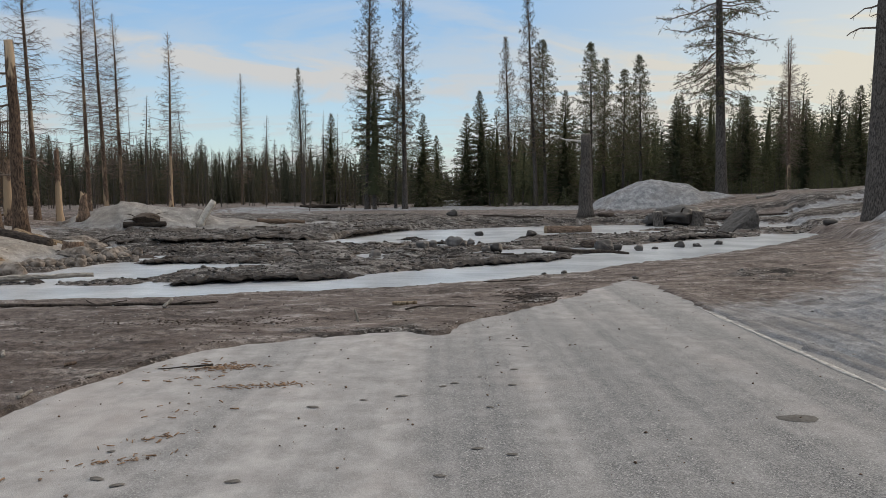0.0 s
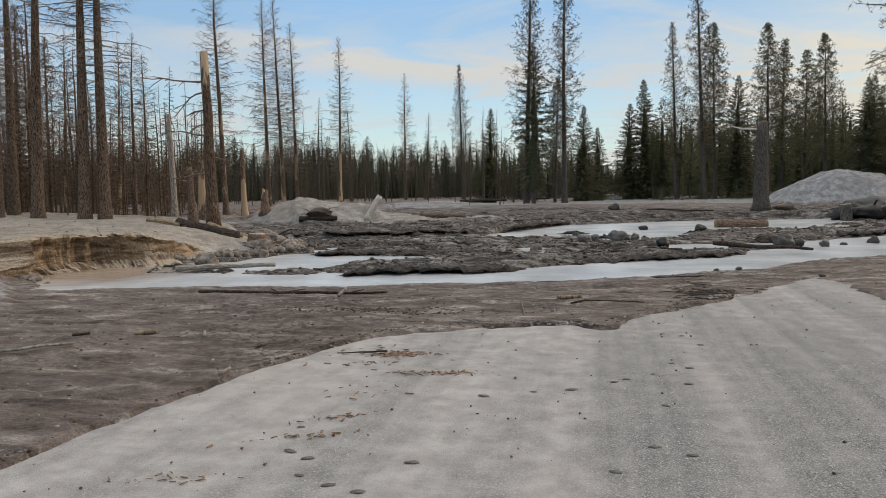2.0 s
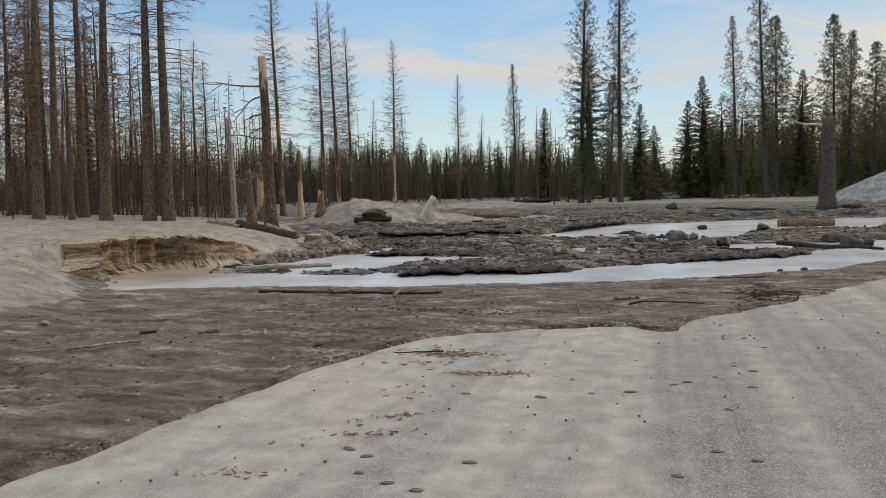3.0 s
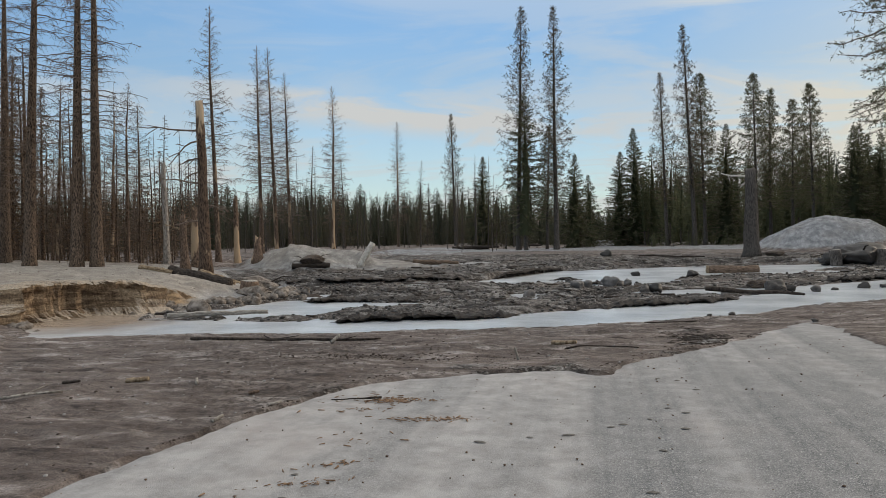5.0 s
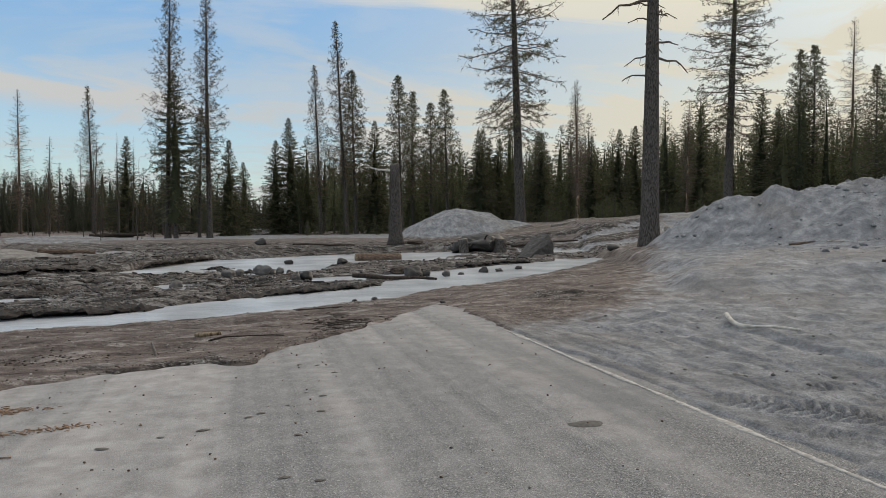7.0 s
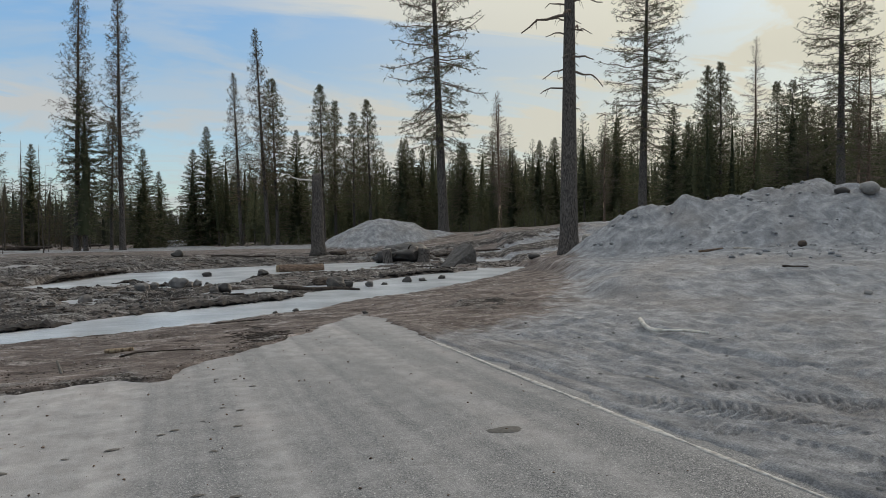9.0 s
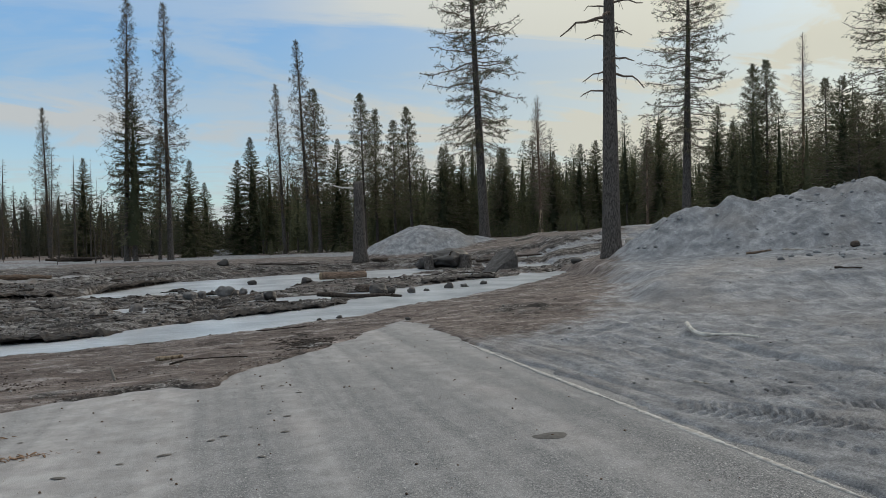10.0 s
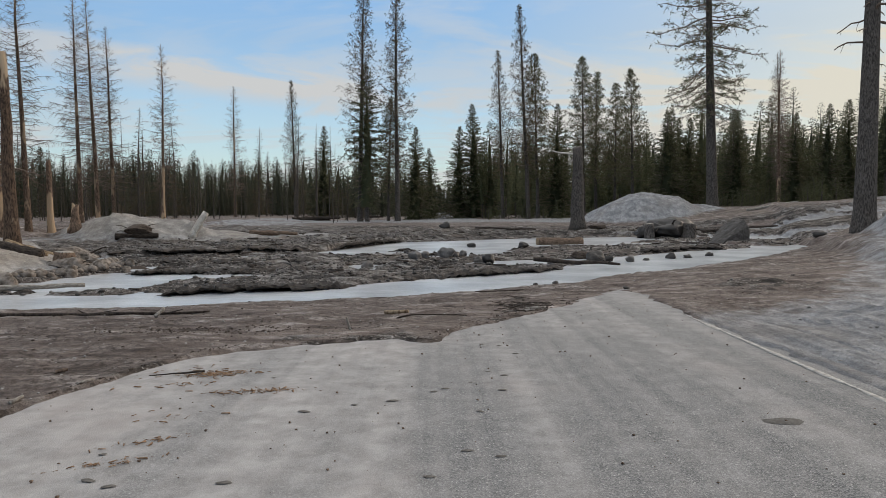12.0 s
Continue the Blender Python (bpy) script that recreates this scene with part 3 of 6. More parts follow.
    floor = ss(84, 100, dist + 3 * vnoise(x * 0.15, y * 0.15, 88)) + ss(-18, -21, x) * ss(26.5, 29.5, y)
    old_road = (1 - ss(2.6, 3.6, np.abs(x - 1.6 - 0.004 * y) + 0.4 * vnoise(x * 0.5, y * 0.5, 89))) * ss(66, 74, y)
    sand = np.maximum(sand * (1 - np.clip(floor, 0, 1)), old_road)
    blot = heap(x, y, 1.42, 12.1, 0.52, 1.7, -8, 1.0, 4.0) + 0.8 * heap(x, y, 4.2, 15.0, 0.6, 0.9, 0, 1.0) + 0.9 * heap(x, y, 7.0, 14.6, 2.6, 1.6, 20, 1.0)
    gravel = np.clip(gravel + 0.8 * blot * (0.6 + 0.8 * vnoise(x * 3, y * 3, 98)), 0, 1)
    z = z + gravel * (0.065 * fbm(x * 1.9, y * 2.1, 95, 4) + 0.03 * vnoise(x * 6, y * 6, 97))
    z = z + 5.5 * ss(140, 185, dist) * ss(7, 16, np.abs(x - 1.5 - 0.004 * y))
    # bed of the road
    inside = road_inside(x, y)
    z = np.where(y < 16, z * (1 - ss(-0.10, 0.16, inside)) - 0.07 * ss(-0.10, 0.16, inside), z)
    rim = ss(-0.9, -0.15, inside + 0.25 * vnoise(x * 1.4, y * 1.4, 99)) * np.where((y < 16) & (x < 3.2), 1, 0)
    gravel = np.clip(gravel + rim * (0.32 + 0.5 * vnoise(x * 2.3, y * 2.9, 100)), 0, 1)
    lip = ss(-0.45, -0.05, inside) * (1 - ss(-0.05, 0.12, inside)) * np.where(y < 16, 1, 0)
    z = z + 0.02 * lip
    wet = np.clip((1 - sand) * (1 - 0.5 * gravel) * ss(-7, 0.5, s) + bank * 0.5, 0, 1)
    return z, sand, gravel, wet, bank


def grades(*spans):
    """Coordinates with a step of their own for each span (from, to, step)."""
    out = []
    for lo, hi, step in spans:
        out += list(np.linspace(lo, hi, max(2, int(round((hi - lo) / step)) + 1))[:-1])
    return np.array(out + [spans[-1][1]])


def quick_mesh(name, verts, faces, mat):
    """A smooth mesh from arrays of vertices and of four-sided faces."""
    me = bpy.data.meshes.new(name)
    me.vertices.add(len(verts))
    me.vertices.foreach_set("co", np.ascontiguousarray(verts, np.float32).ravel())
    me.loops.add(faces.size)
    me.loops.foreach_set("vertex_index", np.ascontiguousarray(faces, np.int32).ravel())
    me.polygons.add(len(faces))
    me.polygons.foreach_set("loop_start", np.arange(len(faces), dtype=np.int32) * 4)
    me.polygons.foreach_set("use_smooth", np.ones(len(faces), bool))
    me.update()
    me.validate()
    me.materials.append(mat)
    return me


def mesh_of(name, verts, faces, mat, smooth=True):
    if isinstance(faces, np.ndarray):
        return quick_mesh(name, verts, faces, mat)
    me = bpy.data.meshes.new(name)
    me.from_pydata(np.asarray(verts).tolist() if len(verts) else [], [], faces)
    me.materials.append(mat)
    if smooth:
        me.polygons.foreach_set("use_smooth", [True] * len(me.polygons))
    return me


def sheet(name, xs, ys, height, mat):
    gx, gy = np.meshgrid(xs, ys)
    z = height(gx, gy)
    verts = np.stack([gx, gy, z], -1).reshape(-1, 3)
    nx = len(xs)
    i = (np.arange(len(ys) - 1)[:, None] * nx + np.arange(nx - 1)[None]).ravel()
    return quick_mesh(name, verts, np.stack([i, i + 1, i + nx + 1, i + nx], 1), mat)


# ---- ground, water, road ----
GX = grades((-900, -200, 70), (-200, -60, 8), (-60, -26, 1.2), (-26, -14.5, 0.18), (-14.5, -10, 0.08), (-10, 3.6, 0.09), (3.6, 3.85, 0.05), (3.85, 5.9, 0.022), (5.9, 7.4, 0.04), (7.4, 11, 0.08), (11, 32, 0.18), (32, 64, 1.0), (64, 200, 8), (200, 900, 70))
GY = grades((-120, -10, 10), (-10, 2, 1.0), (2, 2.8, 0.05), (2.8, 6.0, 0.025), (6.0, 15, 0.075), (15, 28, 0.13), (28, 48, 0.21), (48, 75, 0.5), (75, 200, 5), (200, 1500, 100))
zones = {}


def ground_height(x, y):
    z, sand, gravel, wet, bank = ground_parts(x, y)
    zones["rgba"] = np.stack([sand, gravel, wet, bank], -1).reshape(-1, 4)
    return z


ground_mesh = sheet("ground", GX, GY, ground_height, GROUND)
zone = ground_mesh.color_attributes.new("zone", "FLOAT_COLOR", "POINT")
zone.data.foreach_set("color", np.clip(zones["rgba"], 0, 1).astype(np.float32).ravel())
ground = tagged(new("ground", ground_mesh), "muddy flood plain with grey silt, gravel bars and a cut bank", "ground", kind="structure")

water = tagged(
    new("water", sheet("water", grades((-19, 24, 0.5)), grades((11.5, 56, 0.5)), lambda x, y: WATER + 0.006 * vnoise(x, y * 2, 6), WATERY)),
    "shallow milky grey stream water in braided channels", "water", kind="structure")


def road_bed():
    """The bare part of the road: its far and left sides lie under the mud."""
    xs, ys = grades((-3.75, 3.85, 0.1)), grades((-40, 0, 4), (0, 14.2, 0.1))
    me = sheet("road", xs, ys, lambda x, y: 0.004 * vnoise(x * 0.4, y * 0.4, 4) - 0.05 * ss(0.1, 0.45, -road_inside(x, y)), ROAD)
    bm = bmesh.new()
    bm.from_mesh(me)
    mids = np.array([f.calc_center_median()[:2] for f in bm.faces])
    out = road_inside(mids[:, 0], mids[:, 1]) < -0.35
    bmesh.ops.delete(bm, geom=[f for f, gone in zip(bm.faces, out) if gone], context="FACES")
    bm.to_mesh(me)
    bm.free()
    return me


road = tagged(new("road", road_bed()), "dusty grey asphalt road with tyre streaks, broken off by the flood", "road", kind="structure")


def height_at(x, y):
    return float(ground_parts(np.array(float(x)), np.array(float(y)))[0])


# ---- trees ----
class Heap:
    """Collects vertices and faces of one mesh."""

    def __init__(self):
        self.v, self.f, self.q, self.n = [], [], [], 0

    def add(self, verts, faces):
        self.v.append(np.asarray(verts, float))
        self.f += [tuple(int(i) + self.n for i in f) for f in faces]
        self.n += len(verts)

    def tube(self, path, radii, sides, cap=False):
        path = np.asarray(path, float)
        d = np.gradient(path, axis=0)
        d /= np.linalg.norm(d, axis=1)[:, None] + 1e-9
        ref = np.where(np.abs(d[:, 2:3]) > 0.8, [[1.0, 0, 0]], [[0, 0, 1.0]])
        u = np.cross(d, ref)
        u /= np.linalg.norm(u, axis=1)[:, None] + 1e-9
        w = np.cross(d, u)
        a = np.linspace(0, 2 * np.pi, sides, endpoint=False)
        ring = np.cos(a)[None, :, None] * u[:, None] + np.sin(a)[None, :, None] * w[:, None]
        r = np.asarray(radii, float)
        r = r[:, None, None] if r.ndim == 1 else r[:, :, None]
        verts = (path[:, None] + ring * r).reshape(-1, 3)
        faces = [(k * sides + j, k * sides + (j + 1) % sides, (k + 1) * sides + (j + 1) % sides, (k + 1) * sides + j) for k in range(len(path) - 1) for j in range(sides)]
        if cap:
            faces += [tuple(range(sides))[::-1], tuple((len(path) - 1) * sides + j for j in range(sides))]
        self.add(verts, faces)

    def quads(self, verts, faces):
        self.v.append(verts)
        self.q.append(faces + self.n)
        self.n += len(verts)

    def rods(self, curves, radii, sides=3):
        """Many thin rods at once: curves (n, k, 3), radii (n, k)."""
        n, k = curves.shape[:2]
        if not n:
            return
        d = np.gradient(curves, axis=1)
        d /= np.linalg.norm(d, axis=2, keepdims=True) + 1e-9
        u = np.cross(d, np.where(np.abs(d[..., 2:3]) > 0.8, [[[1.0, 0, 0]]], [[[0, 0, 1.0]]]))
        u /= np.linalg.norm(u, axis=2, keepdims=True) + 1e-9
        w = np.cross(d, u)
        a = np.linspace(0, 2 * np.pi, sides, endpoint=False)[:, None]
        ring = np.cos(a) * u[:, :, None] + np.sin(a) * w[:, :, None]
        verts = (curves[:, :, None] + ring * radii[:, :, None, None]).reshape(-1, 3)
        one = np.array([(i * sides + j, i * sides + (j + 1) % sides, (i + 1) * sides + (j + 1) % sides, (i + 1) * sides + j) for i in range(k - 1) for j in range(sides)])
        self.quads(verts, (np.arange(n)[:, None, None] * (k * sides) + one[None]).reshape(-1, 4))

    def blades(self, pos, way, length, width, rng):
        """Small needle sprays, one slim diamond each."""
        n = len(pos)
        if not n:
            return
        way = way / (np.linalg.norm(way, axis=1)[:, None] + 1e-9)
        side = np.cross(way, rng.normal(0, 1, (n, 3)))
        side /= np.linalg.norm(side, axis=1)[:, None] + 1e-9
        L = (length * rng.uniform(0.6, 1.3, n))[:, None]
        W = (width * rng.uniform(0.6, 1.3, n))[:, None]
        quad = np.stack([pos, pos + way * L * 0.45 + side * W, pos + way * L, pos + way * L * 0.55 - side * W], 1).reshape(-1, 3)
        self.quads(quad, np.arange(n)[:, None] * 4 + np.array([[0, 1, 2, 3]]))

    def all_quads(self):
        """Every four-sided face as one array."""
        own = [np.array([f for f in self.f if len(f) == 4], int).reshape(-1, 4)]
        return np.concatenate(own + self.q)

    def mesh(self, name, mat, smooth=True):
        if not self.f:
            return quick_mesh(name, np.concatenate(self.v), self.all_quads(), mat)
        return mesh_of(name, np.concatenate(self.v), self.f, mat, smooth)


TRUNK_STEPS = np.array([0, 0.008, 0.02, 0.045, 0.1, 0.2, 0.32, 0.45, 0.6, 0.75, 0.88, 1])


def trunk_path(rng, height, sway):
    t = TRUNK_STEPS
    k = len(t)
    bend = np.cumsum(rng.normal(0, sway, (k, 2)), axis=0) * (t[:, None] ** 1.2)
    return np.stack([bend[:, 0], bend[:, 1], t * height - 0.25 * (t == 0)], 1)


def trunk_radii(height, base, top, rng, flare=0.35):
    t = TRUNK_STEPS
    return base * (1 - t) ** 0.85 + top + flare * base * np.exp(-t * height / 0.5)


PROFILES = {
    "cone": lambda g: (1 - g) ** 0.80 * np.minimum(1, 0.72 + 3 * g) + 0.015,
    "spindle": lambda g: np.minimum(1, 0.55 + 1.5 * g) * (1 - g) ** 0.62 + 0.03,
    "column": lambda g: np.minimum(1.0, 0.50 + g) * (1 - g**3) + 0.05,
    "round": lambda g: np.minimum(1, 0.62 + 1.3 * g) * (1 - g**2.2) ** 0.8 + 0.04,
}


def along_curve(curves, which, q):
    """The place at share q of the chosen curves."""
    k = curves.shape[1] - 1
    i = np.minimum((q * k).astype(int), k - 1)
    r = (q * k - i)[:, None]
    return curves[which, i] * (1 - r) + curves[which, i + 1] * r


def tree_parts(seed, height, base, start, reach, count, low, high, profile, sag=0.1, tip=0.0, twigs=0.0, twig_len=(0.15, 0.40), twig_fall=0.2, sprays=0.0, spray_len=0.3, blade=0.12,
               leaf="frond", bare_part=0.15, spread=(0.75, 1.1), broken=0.0, thick=1.0, limbless=False, core=0.0, top=0.01, sway=0.05, sides=8, limb_sides=3):
    """Trunk, limbs and needles of a conifer. start: the share of the height where limbs begin; reach: the longest limb;
    low, high: how steeply the lowest and the topmost limbs rise, in degrees; sag and tip bend them down and up again."""
    rng = np.random.default_rng(seed)
    path = trunk_path(rng, height, sway)
    trunk, limbs, crown = Heap(), Heap(), Heap()
    trunk.tube(path, trunk_radii(height, base, top, rng), sides, cap=True)
    k = np.arange(count)
    f = start + (0.99 - start) * (k + rng.uniform(0, 1, count)) / count
    g = (f - start) / (1 - start)
    foot = np.stack([np.interp(f * height, path[:, 2], path[:, j]) for j in range(3)], 1)
    length = np.maximum(0.08, reach * PROFILES[profile](g) * rng.uniform(*spread, count))
    length *= np.where(rng.random(count) < broken, rng.uniform(0.25, 0.6, count), 1)
    turn = k * 2.39996 + rng.normal(0, 0.4, count)
    rise = np.radians(low + (high - low) * g**0.8 + rng.normal(0, 7, count))
    out = np.stack([np.cos(turn), np.sin(turn), 0 * turn], 1)
    side = np.stack([-out[:, 1], out[:, 0], 0 * turn], 1)
    up = np.array([0, 0, 1.0])
    t = np.linspace(0, 1, 6)
    curves = foot[:, None] + length[:, None, None] * (out[:, None] * (np.cos(rise)[:, None] * t)[..., None] + up * (np.sin(rise)[:, None] * t - sag * t**2 + tip * t**3)[..., None])
    curves[:, 1:] += rng.normal(0, 0.025, (count, 5, 3)) * length[:, None, None]
    girth = np.maximum(0.014, 0.011 * length + 0.008) * thick
    if not limbless:
        limbs.rods(curves, girth[:, None] * np.linspace(1, 0.35, 6), limb_sides)
    ends, ways = curves[:, -1], curves[:, -1] - curves[:, -2]
    if twigs:
        m = np.floor(twigs * np.minimum(1.6, 0.35 + length / reach) + rng.random(count)).astype(int)
        w = np.repeat(k, m)
        n = len(w)
        p = along_curve(curves, w, rng.uniform(0.18, 0.97, n))
        d = out[w] * rng.uniform(0.1, 0.9, (n, 1)) + side[w] * (rng.choice([-1, 1], n) * rng.uniform(0.3, 1, n))[:, None] + up * rng.normal(-twig_fall * 0.5, 0.3, (n, 1))
        d *= (np.minimum(length[w], 2.4) * rng.uniform(*twig_len, n))[:, None]
        tw = np.stack([p, p + 0.55 * d, p + d - up * (twig_fall * np.linalg.norm(d, axis=1))[:, None]], 1)
        limbs.rods(tw, np.tile(np.array([0.010, 0.008, 0.005]) * thick**0.5, (n, 1)), 3)
        ends, ways = np.concatenate([ends, tw[:, 2]]), np.concatenate([ways, tw[:, 2] - tw[:, 1]])
    if sprays and leaf == "tuft":
        m = np.floor(sprays * rng.uniform(0.4, 1.5, len(ends)) + rng.random(len(ends))).astype(int)
        w = np.repeat(np.arange(len(ends)), m)
        n = len(w)
        d = ways / (np.linalg.norm(ways, axis=1)[:, None] + 1e-9)
        crown.blades(ends[w] - d[w] * rng.uniform(0, 0.30, (n, 1)) + rng.normal(0, 0.03, (n, 3)), d[w] * 0.7 + rng.normal(0, 0.60, (n, 3)) + up * 0.15, spray_len, spray_len * blade, rng)
    elif sprays:
        m = np.floor(sprays * np.minimum(1.5, 0.30 + length / reach) + rng.random(count)).astype(int)
        w = np.repeat(k, m)
        n = len(w)
        q = rng.uniform(bare_part, 1.0, n)
        d = out[w] * rng.uniform(0.3, 1.0, (n, 1)) + side[w] * (rng.choice([-1, 1], n) * rng.uniform(0.1, 1.0, n))[:, None] + up * rng.normal(-0.10, 0.28, (n, 1))
        scale = (1.15 - 0.5 * q) * np.minimum(1, 0.45 + 0.8 * length[w] / reach)
        crown.blades(along_curve(curves, w, q) + rng.normal(0, 0.02, (n, 3)) * length[w][:, None], d, spray_len * scale, spray_len * blade * scale**0.5, rng)
    if core:
        t = np.linspace(0.0, 0.80, 9)
        z = (start + (1 - start) * t) * height
        spine = np.stack([np.interp(z, path[:, 2], path[:, j]) for j in range(3)], 1)
        crown.tube(spine, core * reach * ((1 - t / 0.82) ** 0.8)[:, None] * rng.uniform(0.4, 1.4, (9, 7)) + 0.01, 7)
    return trunk, limbs, crown


def crown_mesh(limbs, crown, twig, needles):
    """Limbs and needles as one mesh with two materials."""
    a, b = limbs.all_quads(), crown.all_quads()
    me = quick_mesh("crown", np.concatenate(limbs.v + crown.v), np.concatenate([a, b + limbs.n]), twig)
    if crown.n:
        me.materials.append(needles)
        me.polygons.foreach_set("material_index", np.repeat([0, 1], [len(a), len(b)]).astype(np.int32))
    return me


def tree_thing(name, label, parts, bark, needles, group, twig=None):
    trunk, limbs, crown = parts
    root = tagged(new(name), label, "tree", group)
    new("trunk", trunk.mesh("trunk", bark)).parent = root
    new("crown", crown_mesh(limbs, crown, twig or TWIG, needles)).parent = root
    return root


KINDS = {}


def kind_of_tree(key, name, label, natural, bark, needles, group, seeds, **how):
    KINDS[key] = (natural, [tree_thing(name, label, tree_parts(s, natural, **how), bark, needles, group) for s in seeds], [0])


kind_of_tree("fir", "fir_tree", "dense dark green conical fir tree at the forest edge", 12.0, BARK_GREY, NEEDLE, "firs", (1, 2, 3),
             core=0.26, base=0.16, start=0.01, reach=3.3, count=330, low=-12, high=34, sag=0.10, sprays=52, spray_len=0.30, blade=0.13, spread=(0.80, 1.08), profile="cone", sides=6)
kind_of_tree("bushy", "bushy_fir_tree", "broad dark fir with dense foliage to the ground", 15.0, BARK_GREY, NEEDLE, "firs", (5,),
             core=0.20, base=0.20, start=0.10, reach=3.0, count=210, low=-16, high=35, sag=0.15, sprays=60, spray_len=0.32, spread=(0.6, 1.2), profile="spindle", sides=6)
kind_of_tree("sparse", "thin_conifer_tree", "tall slender conifer with thin scorched foliage", 22.0, BARK_GREY, NEEDLE_DRY, "tall conifers", (21, 22, 23),
             base=0.24, start=0.24, reach=2.3, count=240, low=-6, high=45, sag=0.10, tip=0.22, twigs=9, sprays=3.6, spray_len=0.22, blade=0.10, leaf="tuft", spread=(0.6, 1.2), broken=0.15, profile="spindle")
kind_of_tree("live", "pine_tree", "green pine with a bare lower trunk", 16.0, BARK_GREY, NEEDLE, "pines", (31, 32, 33),
             base=0.18, start=0.24, reach=2.6, count=210, low=-8, high=40, sag=0.10, tip=0.15, twigs=10, sprays=5.2, spray_len=0.22, blade=0.11, leaf="tuft", spread=(0.65, 1.15), profile="spindle")
kind_of_tree("pine", "ponderosa_pine", "tall open-crowned pine with needle tufts on long limbs", 26.0, BARK_GREY, NEEDLE, "large pines", (41, 42, 43),
             base=0.40, start=0.27, reach=4.3, count=190, low=-26, high=32, sag=0.22, tip=0.28, twigs=18, twig_len=(0.10, 0.38), twig_fall=0.15, sprays=7, spray_len=0.20, blade=0.11, leaf="tuft",
             spread=(0.55, 1.15), broken=0.2, thick=1.15, profile="round", sides=12)
kind_of_tree("bare", "bare_pine_tree", "big grey-brown pine trunk with bare curved limbs", 25.0, BARK_GREY, NEEDLE, "large pines", (51,),
             base=0.46, start=0.30, reach=3.2, count=84, low=14, high=25, sag=0.46, twigs=2.5, twig_len=(0.08, 0.26), twig_fall=0.7, broken=0.45, spread=(0.4, 1.15), thick=2.3, limb_sides=6, profile="column", sides=16, sway=0.03)
kind_of_tree("dead", "dead_conifer_tree", "standing dead conifer with thin bare grey-brown branches", 16.0, BARK_DEAD, NEEDLE_DRY, "dead conifers", (61, 62, 63, 64),
             base=0.17, start=0.18, reach=2.1, count=240, low=-16, high=36, sag=0.24, tip=0.26, twigs=13, twig_len=(0.10, 0.34), twig_fall=0.35, broken=0.2, spread=(0.5, 1.2), thick=0.95, profile="spindle")
kind_of_tree("trunk", "burnt_pine_tree", "dark scorched pine trunk with bare hooked branches", 24.0, BARK, NEEDLE_DRY, "burnt pines", (71, 72, 73),
             base=0.31, start=0.16, reach=2.9, count=190, low=-6, high=22, sag=0.30, tip=0.10, twigs=11, twig_len=(0.08, 0.34), twig_fall=0.45, broken=0.3, spread=(0.4, 1.15), profile="column", sides=14)
kind_of_tree("rusty", "scorched_conifer_tree", "scorched conifer still holding rust-brown needles", 14.0, BARK, NEEDLE_RUST, "burnt pines", (81, 82),
             base=0.16, start=0.20, reach=2.3, count=220, low=-14, high=35, sag=0.20, tip=0.15, twigs=10, twig_fall=0.4, sprays=2.2, spray_len=0.22, blade=0.08, leaf="tuft", broken=0.2, spread=(0.5, 1.2), profile="spindle")


def plant(key, x, y, height, lean):
    natural, made, used = KINDS[key]
    src = made[used[0] % len(made)]
    turn = (used[0] * 137.5) % 360
    used[0] += 1
    z = height_at(x, y) - 0.05
    away = math.degrees(math.atan2(x, y))
    s = height / natural
    m = Matrix.Translation((x, y, z)) @ pose(0, 0, 0, 0, 0, -away) @ pose(0, 0, 0, 0, lean) @ pose(0, 0, 0, 0, 0, turn) @ Matrix.Diagonal((s**0.8, s**0.8, s, 1))
    if used[0] <= len(made):
        src.matrix_world = m
        return src
    return copy_thing(src, m @ Matrix.Diagonal(tuple(1 / v for v in src.scale) + (1,)))


for spot in ((-6.9, 74.0, 15.8, 0.6),):
    plant("bushy", *spot)
for spot in ((-7.7, 74.6, 25.2, 1.6), (-3.9, 75.9, 25.3, -0.1), (-18.8, 98.2, 18.3, -0.8), (8.4, 89.6, 20.7, -1.1), (10.9, 84.3, 24.7, -2.1),):
    plant("sparse", *spot)
for spot in ((-5.0, 77.8, 13.0, 0.8), (12.4, 87.1, 19.7, -1.4), (17.1, 83.2, 18.4, -0.5), (19.1, 85.9, 17.0, -0.7), (20.5, 82.5, 15.0, 0.4), (21.1, 77.1, 15.5, -1.1), (32.4, 78.5, 10.6, -0.4), (44.1, 49.2, 13.3, 0.8), (44.6, 51.4, 13.4, 0.8), (43.0, 41.9, 11.1, 0.6), (40.0, 36.4, 9.3, 0.1),):
    plant("live", *spot)
for spot in ((-2.3, 85.0, 10.9, 0.7), (-0.6, 95.0, 9.3, -0.7), (-16.6, 108.7, 13.6, 0.9), (3.0, 94.9, 12.1, 1.7), (5.2, 94.8, 15.0, 0.0), (15.3, 90.7, 14.3, 0.4), (24.5, 76.1, 10.6, -0.3), (27.4, 80.4, 10.0, -0.7), (44.9, 56.4, 10.7, 0.9), (44.7, 53.9, 9.0, 0.3), (40.8, 38.4, 10.8, 0.6), (41.4, 36.3, 8.6, 0.1), (45.2, 66.1, 11.1, 1.1), (40.4, 74.8, 10.2, 1.2), (43.5, 76.5, 10.8, 1.1), (25.2, 78.0, 10.9, 1.3), (27.5, 79.4, 9.9, 1.3), (32.6, 78.5, 10.5, 1.3), (38.2, 77.1, 9.7, 1.2),):
    plant("fir", *spot)
